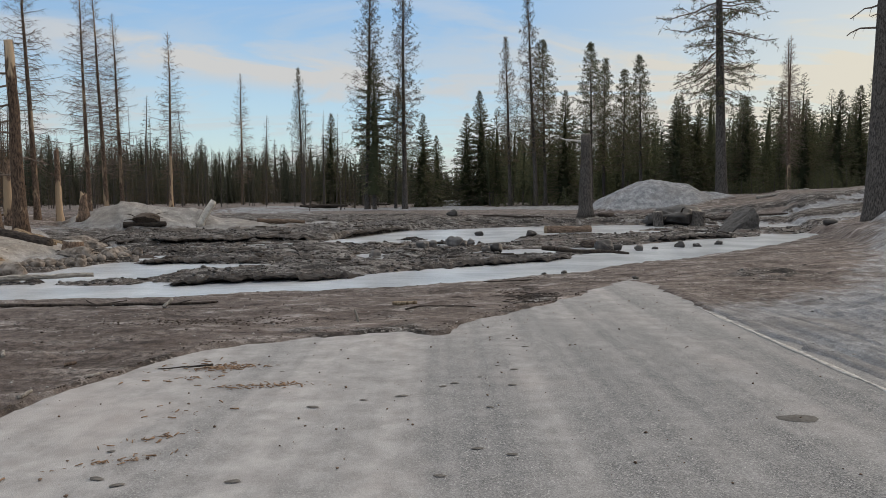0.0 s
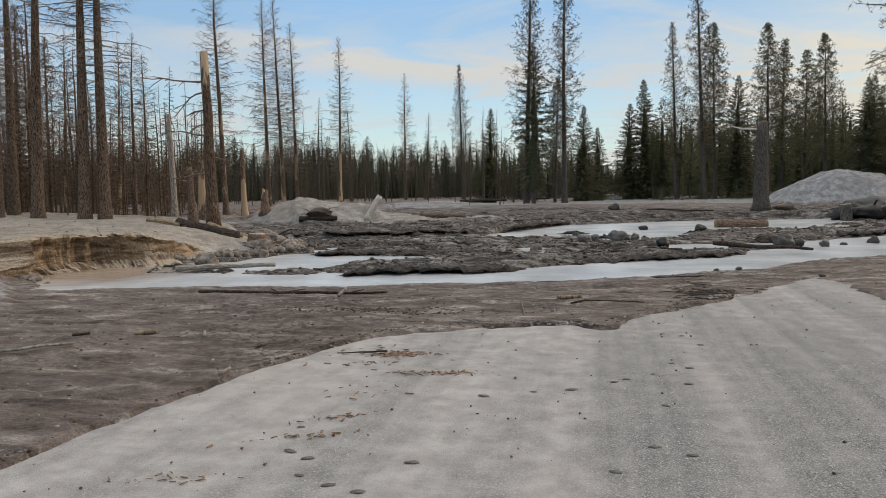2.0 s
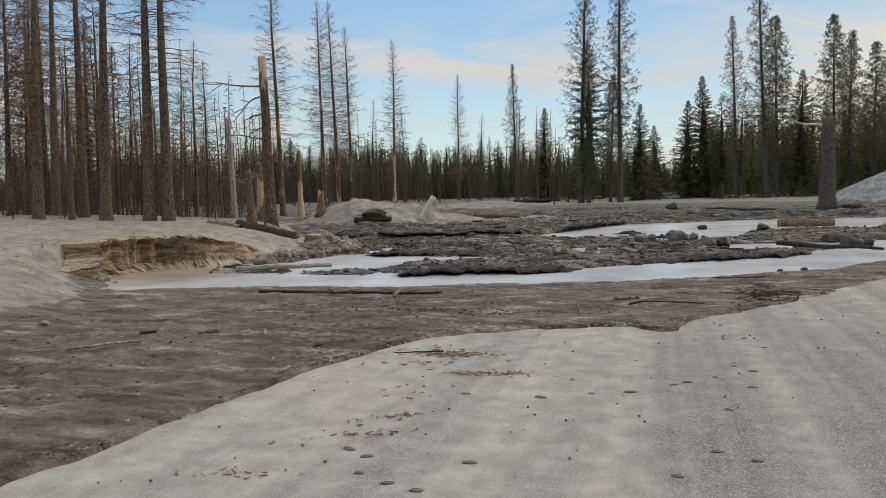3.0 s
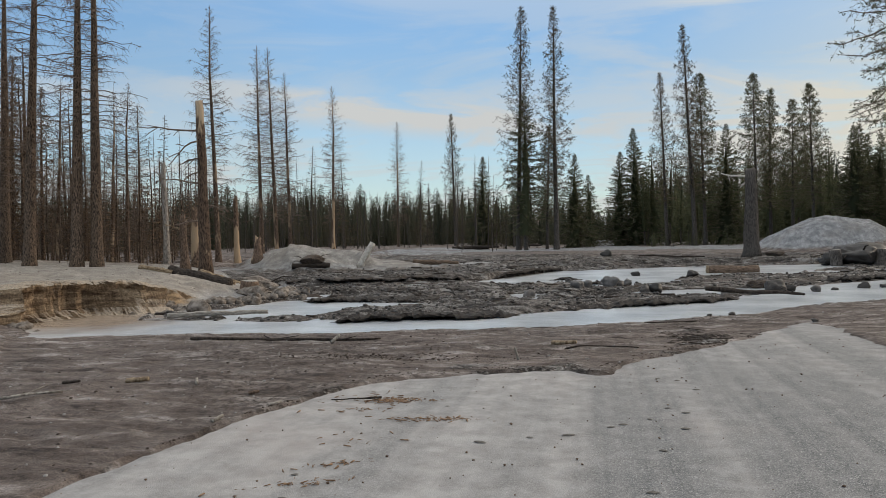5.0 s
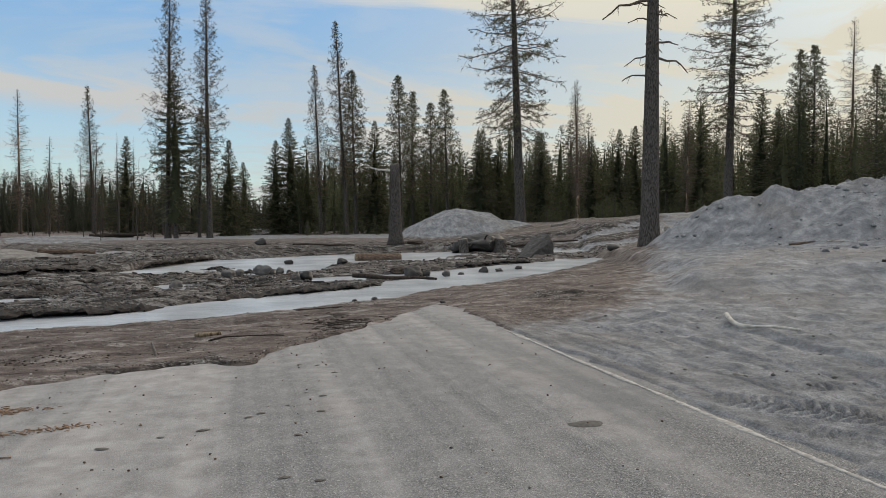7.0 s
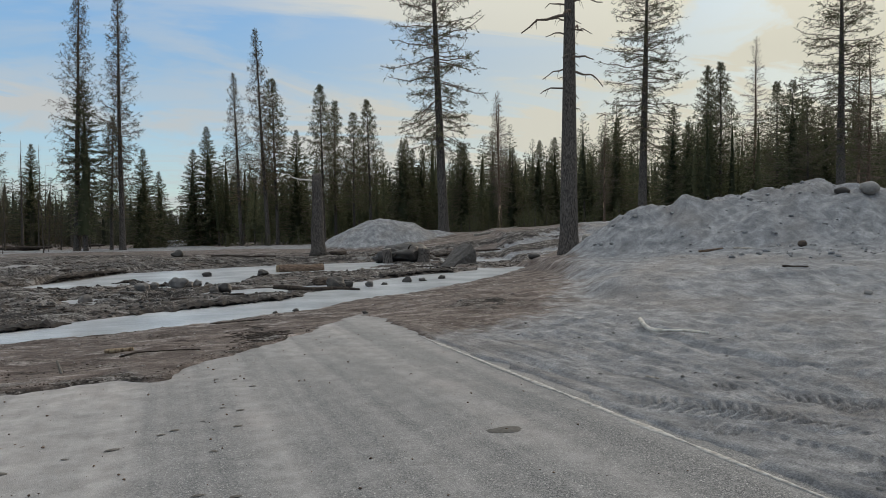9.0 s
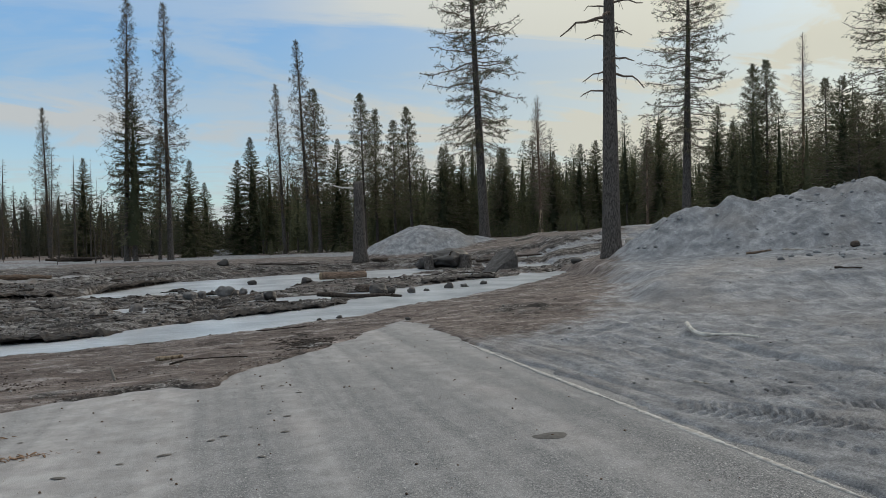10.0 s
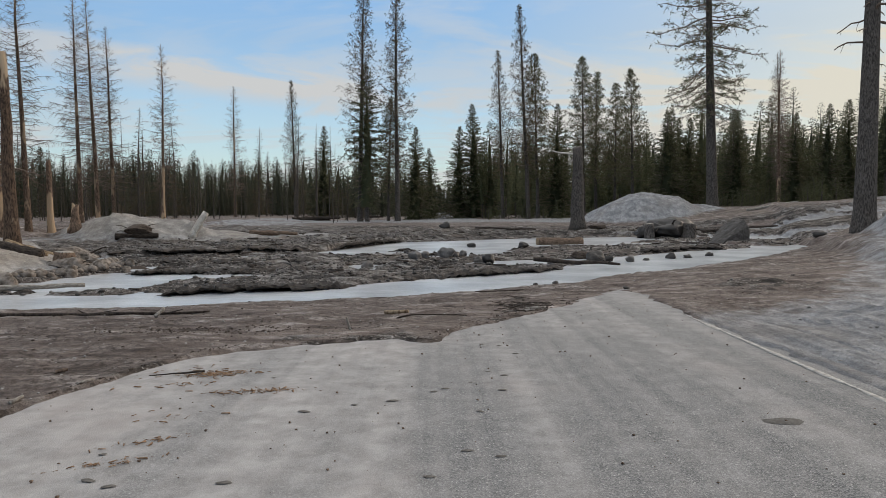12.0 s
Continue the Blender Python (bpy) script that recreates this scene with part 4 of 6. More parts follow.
for spot in ((-26.5, 96.4, 17.2, 0.3), (-28.0, 75.0, 17.9, 0.0), (-27.1, 55.8, 17.2, -1.3), (-25.2, 54.5, 16.6, -0.8), (-25.8, 58.6, 15.6, -0.8), (-21.75, 39.0, 15.0, -0.2), (32.3, 67.7, 14.0, -0.3), (48.9, 50.2, 16.2, 0.1), (40.3, 32.9, 11.6, 0.5), (39.1, 31.3, 11.7, 0.2), (35.9, 54.2, 9.6, -0.4), (34.3, 72.3, 15.2, 0.5), (-26.8, 36.2, 10.1, 2.0), (-26.7, 37.5, 10.8, 1.6), (-27.3, 39.5, 10.1, 2.0), (-28.3, 33.8, 10.1, 1.9), (-36.3, 34.5, 15.9, 2.5), (-36.4, 37.2, 11.4, 2.0),):
    plant("dead", *spot)
for spot in ((19.0, 31.8, 24.6, 0.8),):
    plant("bare", *spot)
for spot in ((25.1, 65.3, 32.7, -1.3), (34.4, 46.8, 22.4, 1.6), (36.7, 31.1, 17.2, 0.2),):
    plant("pine", *spot)
for spot in ((-25.9, 25.1, 16.2, 2.1), (-28.2, 28.4, 15.3, 1.7), (-26.0, 27.8, 16.1, 1.3), (-22.0, 24.7, 16.5, 2.0), (-20.1, 25.0, 16.4, 1.5), (-19.5, 25.4, 16.1, 1.0), (-24.6, 25.6, 8.0, 1.0), (-30.6, 30.2, 13.5, 1.2), (-31.8, 35.5, 13.0, 1.0)):
    plant("trunk", *spot)
for spot in ((-30.4, 27.8, 13.0, 1.4), (-33.5, 32.4, 14.0, 0.6), (-28.9, 31.2, 10.5, 1.0), (-36.8, 31.0, 12.5, 0.8), (-33.0, 38.2, 11.0, 1.0), (-26.9, 34.2, 6.5, 0.8)):
    plant("rusty", *spot)


# ---- far woods ----
def woods(name, label, kinds, spots, rng, bark, needles, twig):
    """One mesh of many far trees."""
    stems, limbs, leaves = Heap(), Heap(), Heap()
    made = [tree_parts(s, h, **how) for s, h, how in kinds]
    stock = [[(np.concatenate(p.v), p.all_quads()) if p.n else None for p in parts] for parts in made]
    for x, y, h in spots:
        k = int(rng.integers(len(kinds)))
        s = h / kinds[k][1]
        a = rng.uniform(0, 2 * np.pi)
        c, si = math.cos(a) * s, math.sin(a) * s
        lean = rng.normal(0, 0.015, 2)
        z = height_at(x, y)
        for bag, part in zip((stems, limbs, leaves), stock[k]):
            if part is None:
                continue
            v, f = part
            w = np.stack([v[:, 0] * c - v[:, 1] * si + x + v[:, 2] * s * lean[0], v[:, 0] * si + v[:, 1] * c + y + v[:, 2] * s * lean[1], v[:, 2] * s + z], 1)
            bag.v.append(w)
            bag.f.append(f + bag.n)
            bag.n += len(w)
    root = tagged(new(name), label, "forest", kind="stuff")
    for part_name, bag, mat in (("trunks", stems, bark), ("branches", limbs, twig), ("crowns", leaves, needles)):
        if bag.n:
            me = mesh_of(part_name, np.concatenate(bag.v), np.concatenate(bag.f), mat)
            ob = new(part_name, me)
            ob.parent = root
            tagged(ob, kind="stuff")
    return root


def belt(rng, count, a0, a1, d0, d1, h0, h1, keep=lambda x, y: True):
    out = []
    while len(out) < count:
        a, d = radians(rng.uniform(a0, a1)), rng.uniform(d0, d1)
        x, y = math.sin(a) * d, math.cos(a) * d
        if keep(x, y):
            out.append((x, y, rng.uniform(h0, h1)))
    return out


def lane(x, y):
    """Clear of the old road's cutting through the forest."""
    return abs(x - 1.2 - 0.004 * y) > 4.2 or y > 205


FIRS = [(s, 11.0, dict(core=0.20, base=0.14, start=0.02, reach=2.9, count=170, low=-12, high=34, sag=0.1, limbless=True, spread=(0.8, 1.1), sprays=17, spray_len=0.42, profile="cone", sides=5)) for s in (101, 102, 103, 104)]
PINES = [(s, 14.0, dict(core=0.18, base=0.15, start=0.22, reach=2.3, count=105, low=-8, high=38, sag=0.1, limbless=True, sprays=16, spray_len=0.40, spread=(0.6, 1.2), profile="spindle", sides=5)) for s in (111, 112, 113)]
FULL = [(s, 11.0, dict(core=0.26, base=0.14, start=0.0, reach=3.3, count=100, low=-12, high=32, limbless=True, sprays=14, spray_len=0.60, profile="cone", sides=4)) for s in (141, 142, 143)]
POLES = [(s, 12.0, dict(base=0.10, start=0.25, reach=0.9, count=70, low=-15, high=30, sag=0.1, twigs=2, broken=0.3, thick=0.9, profile="spindle", sides=4)) for s in (121, 122, 123)]
BRUSH = [(s, 9.0, dict(base=0.09, start=0.03, reach=1.5, count=100, low=-15, high=35, sag=0.15, twigs=2.2, sprays=5, spray_len=0.36, blade=0.08, broken=0.2, profile="cone", sides=4)) for s in (131, 132)]
rng = np.random.default_rng(5)
woods("far_woods", "dense green conifer forest in the distance", FIRS + PINES,
      belt(rng, 170, 1, 60, 92, 130, 7, 13, lane) + belt(rng, 45, 20, 60, 88, 125, 11, 16, lane) + belt(rng, 70, 40, 64, 62, 95, 6, 11), rng, BARK_GREY, NEEDLE, TWIG)
woods("burnt_far_woods", "dull grey-green conifers behind the burnt thicket", FIRS,
      belt(rng, 150, -54, -1, 106, 135, 6, 9.5, lane), rng, BARK_GREY, NEEDLE_FAR, TWIG)
woods("distant_woods", "dark wall of far conifers closing the view", FULL,
      belt(rng, 210, 1, 62, 128, 175, 10, 15, lane) + belt(rng, 300, -60, 0, 120, 165, 6.5, 11, lane) + belt(rng, 60, -1.6, 2.6, 206, 250, 8.0, 11) + belt(rng, 90, -58, 62, 168, 200, 6, 10, lane), rng, BARK_GREY, NEEDLE_FAR, TWIG)
woods("dead_woods", "thicket of bare brown burnt conifers in the distance", POLES + BRUSH,
      belt(rng, 200, -54, -5, 70, 112, 2.5, 7, lane) + belt(rng, 60, -50, -5, 90, 120, 8, 13, lane), rng, BARK_GREY, NEEDLE_DRY, TWIG_DARK)
woods("burnt_thicket", "rust-brown thicket of scorched young conifers", POLES + BRUSH,
      belt(rng, 230, -64, -30, 40, 80, 3, 9.5) + belt(rng, 150, -66, -33, 35, 52, 1.2, 4.0), rng, BARK, NEEDLE_RUST, TWIG_DARK)


# ---- things of the flood plain ----
def mat_stone(name, dark, pale, wet=0.75):
    m, n, l, b = material(name, wet, 0.35)
    f = noise_of(n, l, 7, 6, 0.65)
    g = noise_of(n, l, 60, 3, 0.6)
    c = ramp_of(n, l, f, (0.3, dark), (0.72, pale))
    geo = n.new("ShaderNodeNewGeometry")
    c = mix_of(n, l, range_of(n, l, geo.outputs["Random Per Island"], 0, 1, 0.0, 0.75), c, dark)
    info = n.new("ShaderNodeObjectInfo")
    c = mix_of(n, l, range_of(n, l, info.outputs["Random"], 0, 1, 0.0, 0.4), c, (0.10, 0.085, 0.075))
    l.new(c, b.inputs["Base Color"])
    h = bump_of(n, l, f, 0.6, 0.04)
    l.new(bump_of(n, l, g, 0.4, 0.006, h), b.inputs["Normal"])
    return m


STONE = mat_stone("river_stone", (0.085, 0.078, 0.074), (0.300, 0.285, 0.275))
STONE_DARK = mat_stone("wet_stone", (0.014, 0.012, 0.011), (0.062, 0.054, 0.049), 0.55)
STONE_PALE = mat_stone("pale_stone", (0.20, 0.185, 0.17), (0.46, 0.44, 0.42))
BLOCK = mat_stone("boulder_stone", (0.030, 0.027, 0.025), (0.115, 0.106, 0.10), 0.85)
CLOD = mat_plain("dark_mud", (0.036, 0.027, 0.022), (0.105, 0.080, 0.063), 20, 0.9, 0.02)
LITTER = mat_plain("bark_litter", (0.11, 0.065, 0.038), (0.34, 0.22, 0.14), 30, 0.9, 0.01)
WOOD = mat_bark("split_wood", (0.15, 0.10, 0.06), (0.42, 0.32, 0.21))
LOGWOOD = mat_bark("log_bark", (0.075, 0.050, 0.036), (0.235, 0.165, 0.120))
LOGDARK = mat_bark("wet_log", (0.018, 0.014, 0.012), (0.080, 0.062, 0.050))
DRIFT = mat_bark("driftwood", (0.20, 0.175, 0.15), (0.46, 0.42, 0.37))
STICK = mat_plain("bare_stick", (0.34, 0.31, 0.27), (0.60, 0.56, 0.50), 8, 0.85, 0.01)
SILT = mat_plain("silt_crust", (0.085, 0.068, 0.055), (0.27, 0.235, 0.205), 5, 0.95, 0.06, 8)
SILT_CLOD = mat_plain("silt_clod", (0.150, 0.146, 0.146), (0.315, 0.308, 0.305), 9, 0.95, 0.03)
PAINT = mat_plain("worn_road_paint", (0.24, 0.225, 0.205), (0.46, 0.44, 0.41), 14, 0.85, 0.003)
SMEAR = mat_plain("dry_mud_smear", (0.075, 0.066, 0.058), (0.15, 0.135, 0.12), 40, 0.9, 0.003)
TAR = mat_plain("oil_stain", (0.060, 0.055, 0.050), (0.105, 0.098, 0.090), 25, 0.8, 0.003)


def part(name, heap_, mat, parent, label="", smooth=True):
    ob = new(name, heap_.mesh(name, mat, smooth))
    ob.parent = parent
    return tagged(ob, label)


def stone_shape(seed, size, squash=0.7, rough=0.16, detail=2, angular=0.0, crag=0.0):
    """A worn stone: a sphere pushed about by noise, flattened and chopped by a few planes."""
    r = np.random.default_rng(seed)
    bm = bmesh.new()
    bmesh.ops.create_icosphere(bm, subdivisions=detail, radius=1.0)
    v = np.array([q.co[:] for q in bm.verts])
    f = [tuple(q.index for q in p.verts) for p in bm.faces]
    bm.free()
    off = r.uniform(-50, 50, 3)
    k = 1 + rough * np.array([noise.noise(Vector(p * 1.3 + off)) for p in v]) + 0.4 * rough * np.array([noise.noise(Vector(p * 3.7 + off)) for p in v])
    if crag:
        for q, amp in ((2.0, 1.0), (4.5, 0.6), (9.0, 0.35)):
            k += crag * amp * (0.5 - np.abs(np.array([noise.noise(Vector(p * q - off)) for p in v])) * 2)
    v = v * k[:, None]
    for _ in range(int(angular)):
        d = r.normal(0, 1, 3)
        d /= np.linalg.norm(d)
        cut = r.uniform(0.55, 0.85)
        v -= np.maximum(v @ d - cut, 0)[:, None] * d * 0.92
    v = v * (1, r.uniform(0.65, 1.0), squash) * size
    return v, f


def stone(name, label, x, y, size, seed, mat, squash=0.7, turn=0.0, category="stone", group="", sink=0.3, detail=2, angular=0, rough=0.2, stretch=(1, 1, 1), tilt=0.0):
    h = Heap()
    v, f = stone_shape(seed, size, squash, rough, detail, angular, 0.09)
    h.add(v * stretch, f)
    ob = new(name, h.mesh(name, mat))
    z = max(height_at(x, y), WATER - 0.05)
    low = float(np.min((v * stretch)[:, 2]))
    ob.matrix_world = pose(x, y, z - low * (1 - sink), 0, tilt, turn)
    return tagged(ob, label, category, group)


def timber(heap_, a, b, r0, r1, seed, sides=10, bend=0.05, ring=8):
    """A round timber from a to b with a slightly bent, knotty shape and closed ends."""
    r = np.random.default_rng(seed)
    a, b = np.array(a, float), np.array(b, float)
    t = np.linspace(0, 1, ring)[:, None]
    length = np.linalg.norm(b - a)
    path = a + (b - a) * t + np.sin(t * np.pi) * r.normal(0, bend, 3) * length * (1, 1, 0.3) + r.normal(0, 0.004 * length, (ring, 3)) * np.sin(t * np.pi)
    radii = np.linspace(r0, r1, ring)[:, None] * (1 + r.normal(0, 0.07, (ring, 1)) + r.normal(0, 0.06, (ring, sides)))
    heap_.tube(path, radii, sides, cap=True)
    return path


def log(name, label, a, b, r0, r1, seed, mat, ends=None, category="log", group="", lift=0.0, stubs=0):
    """A log that lies on the ground between two places."""
    za, zb = max(height_at(*a), WATER), max(height_at(*b), WATER)
    p, q = np.array((*a, za + r0 * 0.45 + lift)), np.array((*b, zb + r1 * 0.45 + lift))
    mid = (p + q) / 2
    over = max(height_at(mid[0], mid[1]), WATER) + (r0 + r1) * 0.15 - mid[2]
    if over > 0:
        p[2] += over
        q[2] += over
    root = tagged(new(name), label, category, group)
    turn = (Vector(q) - Vector(p)).to_track_quat("Z", "Y").to_matrix().to_4x4()
    root.matrix_world = Matrix.Translation(p) @ turn
    length = float(np.linalg.norm(q - p))
    h = Heap()
    path = timber(h, (0, 0, 0), (0, 0, length), r0, r1, seed, 12, 0.006, 14)
    r = np.random.default_rng(seed + 1)
    for _ in range(stubs):
        k = int(r.integers(1, 12))
        d = r.normal(0, 1, 3) * (1, 1, 0.4)
        d /= np.linalg.norm(d)
        h.tube([path[k], path[k] + d * r0 * 2, path[k] + d * r0 * r.uniform(2.2, 5)], [r0 * 0.3, r0 * 0.2, r0 * 0.06], 5)
    part("bark", h, mat, root)
    if ends:
        for at, way, rad in ((0.0, -1, r0), (length, 1, r1)):
            e = Heap()
            e.tube([(0, 0, at - way * 0.01), (0, 0, at + way * 0.012)], [rad * 0.93, rad * 0.9], 12, cap=True)
            part("cut_end", e, ends, root, "pale sawn end")
    return root


def snag(name, label, x, y, height, radius, seed, bark, lean=0.0, arms=(), bare=None, arm=0.045):
    """A broken-off dead trunk with a splintered top; arms: (height share, turn, length, droop)."""
    r = np.random.default_rng(seed)
    z = height_at(x, y)
    root = tagged(new(name), label, "dead tree", "broken snags")
    root.matrix_world = pose(x, y, z - 0.05, 0, lean, r.uniform(0, 360) if not arms else 0)
    h = Heap()
    t = np.linspace(0, 1, 14)
    path = np.stack([0.03 * np.cumsum(r.normal(0, 0.4, 14)), 0.03 * np.cumsum(r.normal(0, 0.4, 14)), t * height - 0.2 * (t == 0)], 1)
    rad = (radius * (1 - 0.35 * t) + 0.5 * radius * np.exp(-t * height / 0.35))[:, None] * (1 + r.normal(0, 0.04, (14, 12)))
    h.tube(path, rad, 12, cap=True)
    h.v[-1][-12:, 2] += r.uniform(-0.1, 0.45, 12) * min(1, radius * 3)
    part("trunk", h, bark, root)
    s = Heap()
    top = path[-1]
    for k in range(5):
        a = r.uniform(0, 6.28)
        foot = top + np.array([math.cos(a), math.sin(a), 0]) * radius * 0.45 - (0, 0, 0.15)
        s.tube([foot, foot + (0, 0, 0.2), foot + (r.normal(0, 0.03), r.normal(0, 0.03), r.uniform(0.25, 0.65) * min(1, radius * 3))], [radius * 0.20, radius * 0.13, 0.01], 5)
    part("splintered_top", s, bare or bark, root)
    for share, turn, length, droop in arms:
        foot = np.array([np.interp(share * height, path[:, 2], path[:, j]) for j in range(3)])
        out = np.array([math.cos(radians(turn)), math.sin(radians(turn)), 0])
        q = np.linspace(0, 1, 7)[:, None]
        curve = foot + out * length * q + np.array([0, 0, 1]) * length * (0.1 * q - droop * q * q) + r.normal(0, 0.03 * length, (7, 3)) * q
        e = Heap()
        e.tube(curve, np.linspace(arm, arm * 0.35, 7), 5)
        for _ in range(3):
            k = int(r.integers(2, 6))
            d = out * 0.5 + r.normal(0, 0.6, 3)
            e.tube([curve[k], curve[k] + d * 0.2 * length, curve[k] + d * 0.35 * length + (0, 0, -0.06)], [0.02, 0.016, 0.008], 4)
        part("branch", e, bare or TWIG, root)
    return root


# snags
snag("broken_snag", "tall broken brown snag with peeling bark on the bank", -15.1, 26.0, 6.7, 0.24, 1, BARK_SNAG, -0.8,
     ((0.86, 190, 2.5, -0.02), (0.80, 200, 1.2, 0.9), (0.70, 170, 1.2, 0.3), (0.62, 185, 0.9, 0.6), (0.55, 200, 1.6, -0.1), (0.42, 10, 1.0, 0.4), (0.33, 185, 1.3, 0.2)))
snag("broken_snag", "pale barkless leaning snag at the burnt forest edge", -20.6, 32.0, 5.0, 0.16, 2, BARK_PALE, -2.3)
snag("broken_snag", "short split grey snag behind the bank", -17.8, 29.0, 2.3, 0.19, 3, BARK_DEAD, -2.0, ((0.8, 180, 0.9, -0.2),), WOOD)
snag("broken_snag", "short weathered snag behind the bank", -18.5, 31.0, 2.7, 0.20, 4, BARK_DEAD, 0.5, (), WOOD)
snag("broken_snag", "broken brown snag before the burnt forest", -21.0, 39.9, 4.0, 0.19, 5, BARK_DEAD, -1.4)
snag("broken_snag", "thick dark snag in the gravel with a pale broken arm", 9.88, 50.0, 5.4, 0.50, 6, BARK_GREY, -0.6, ((0.97, 178, 1.7, -0.02), (0.92, 170, 0.6, 0.8)), STICK, 0.085)
snag("splintered_stump", "splintered pale stump beside the silt heap", -17.9, 36.2, 1.1, 0.24, 7, BARK_DEAD, -3.0, (), WOOD)

# boulders and single stones
def wedge_boulder(name, label, x, y, seed, mat):
    """A great angular block: low at one end, steep and high at the other."""
    r = np.random.default_rng(seed)
    bm = bmesh.new()
    for p in ((-1.6, -0.5, -0.3), (-1.5, 0.5, -0.3), (1.15, -0.85, -0.3), (1.25, 0.8, -0.3), (-1.65, 0.0, 0.05), (-0.7, -0.65, 0.35), (-0.6, 0.6, 0.4), (0.35, -0.45, 1.05), (0.3, 0.5, 1.0), (0.75, -0.55, 1.35), (1.05, 0.1, 1.4), (1.1, 0.6, 1.2), (1.25, -0.6, 0.75), (0.9, -0.75, 0.9)):
        bm.verts.new(p)
    bmesh.ops.convex_hull(bm, input=bm.verts[:])
    bmesh.ops.subdivide_edges(bm, edges=bm.edges[:], cuts=5, use_grid_fill=True)
    bmesh.ops.triangulate(bm, faces=bm.faces[:])
    bm.normal_update()
    for v in bm.verts:
        c = v.co + Vector((seed, 0, 0))
        v.co += v.normal * (0.10 * noise.noise(c * 1.7) + 0.06 * noise.noise(c * 4.5) + 0.03 * noise.noise(c * 11))
    me = bpy.data.meshes.new(name)
    bm.to_mesh(me)
    bm.free()
    me.materials.append(mat)
    ob = tagged(new(name, me), label, "boulder")
    ob.matrix_world = pose(x, y, height_at(x, y) - 0.05, 0, 0, 30) @ Matrix.Diagonal((0.80, 0.80, 0.86, 1))
    return ob


wedge_boulder("boulder", "large grey wedge-shaped boulder among flood debris", 14.5, 35.6, 21, BLOCK)
for k, (x, y, s, dark) in enumerate((
    (0.42, 26.1, 0.34, 0), (0.19, 28.6, 0.22, 0), (0.0, 29.6, 0.16, 1), (-1.1, 29.6, 0.22, 1), (-0.67, 25.0, 0.26, 0), (1.58, 24.6, 0.26, 1),
    (1.72, 22.8, 0.30, 1), (1.76, 34.4, 0.26, 1), (0.82, 27.4, 0.32, 1), (-2.15, 23.0, 0.26, 0), (3.9, 23.7, 0.27, 0), (4.62, 23.5, 0.19, 1),
    (5.46, 24.5, 0.42, 1), (6.68, 24.6, 0.26, 0), (8.6, 26.0, 0.26, 1), (9.25, 26.3, 0.17, 1), (2.88, 17.05, 0.10, 1), (2.38, 16.9, 0.09, 1),
    (3.9, 31.8, 0.26, 1), (0.83, 56.0, 0.55, 1), (-0.3, 25.6, 0.22, 0), (1.05, 26.6, 0.24, 0), (6.0, 24.9, 0.24, 1), (7.4, 25.2, 0.15, 1), (10.4, 27.2, 0.18, 1))):
    stone("stone", "dark wet flood stone in the stream bed" if dark else "rounded grey stone in the stream bed", x, y, s * 0.82, 30 + k, STONE_DARK if dark else STONE, 0.72, k * 47, group="stones in the stream bed", sink=0.3, detail=3, rough=0.50, angular=(0, 3, 5)[k % 3])
for k, (x, y, s) in enumerate(((-10.0, 21.7, 0.30), (-9.3, 21.9, 0.20), (-10.3, 20.6, 0.26), (-10.9, 18.3, 0.42), (-13.0, 14.3, 0.24), (-13.2, 14.7, 0.2), (-9.9, 22.3, 0.28), (-10.6, 23.3, 0.30), (-10.1, 24.0, 0.24))):
    stone("stone", "tan silt-covered stone at the foot of the cut bank", x, y, s * 0.75, 60 + k, SILT, 0.75, k * 61, group="stones by the bank", sink=0.35, angular=4, detail=3, rough=0.5)
stone("stone", "pale stone on the edge of the mud flat", -7.78, 7.45, 0.07, 75, STONE_PALE, 0.6, 30, angular=6, detail=3, rough=0.5)
stone("stone", "white stone on top of the silt heap", 24.3, 19.3, 0.36, 76, STONE_PALE, 0.75, 30, sink=0.1)
stone("stone", "white stone on the silt slope", 14.1, 11.2, 0.11, 77, STONE_PALE, 0.6, 10)
stone("stone", "dark block on top of the silt heap", 23.6, 19.9, 0.30, 78, STONE_DARK, 0.5, 70, angular=4)
stone("stone", "brown stone half sunk in the silt heap", 19.5, 17.9, 0.20, 79, CLOD, 0.6, 20)
stone("stone", "dark wet stone beside the pine trunk", 18.0, 33.6, 0.35, 80, STONE_DARK, 0.55, 20)


def root_wad(name, label, x, y, size, seed, mat, roots=9):
    """An upturned clump of earth and roots."""
    r = np.random.default_rng(seed)
    z = height_at(x, y)
    root = tagged(new(name), label, "stump", "root clumps")
    root.matrix_world = pose(x, y, z)
    h = Heap()
    v, f = stone_shape(seed, size, 0.42, 0.36, 4, 5, 0.17)
    h.add(v + (0, 0, size * 0.18), f)
    part("earth", h, mat, root)
    for k in range(roots):
        a = r.uniform(0, 6.28)
        d = np.array([math.cos(a), math.sin(a), r.uniform(-0.1, 0.35)])
        p = d * size * 0.7 + (0, 0, size * 0.25)
        e = Heap()
        e.tube([p * 0.7, p + d * size * 0.3, p + d * size * r.uniform(0.4, 0.8) + (0, 0, -0.1 * size)], [0.035 * size, 0.025 * size, 0.008], 5)
        part("root", e, LOGDARK, root)
    return root


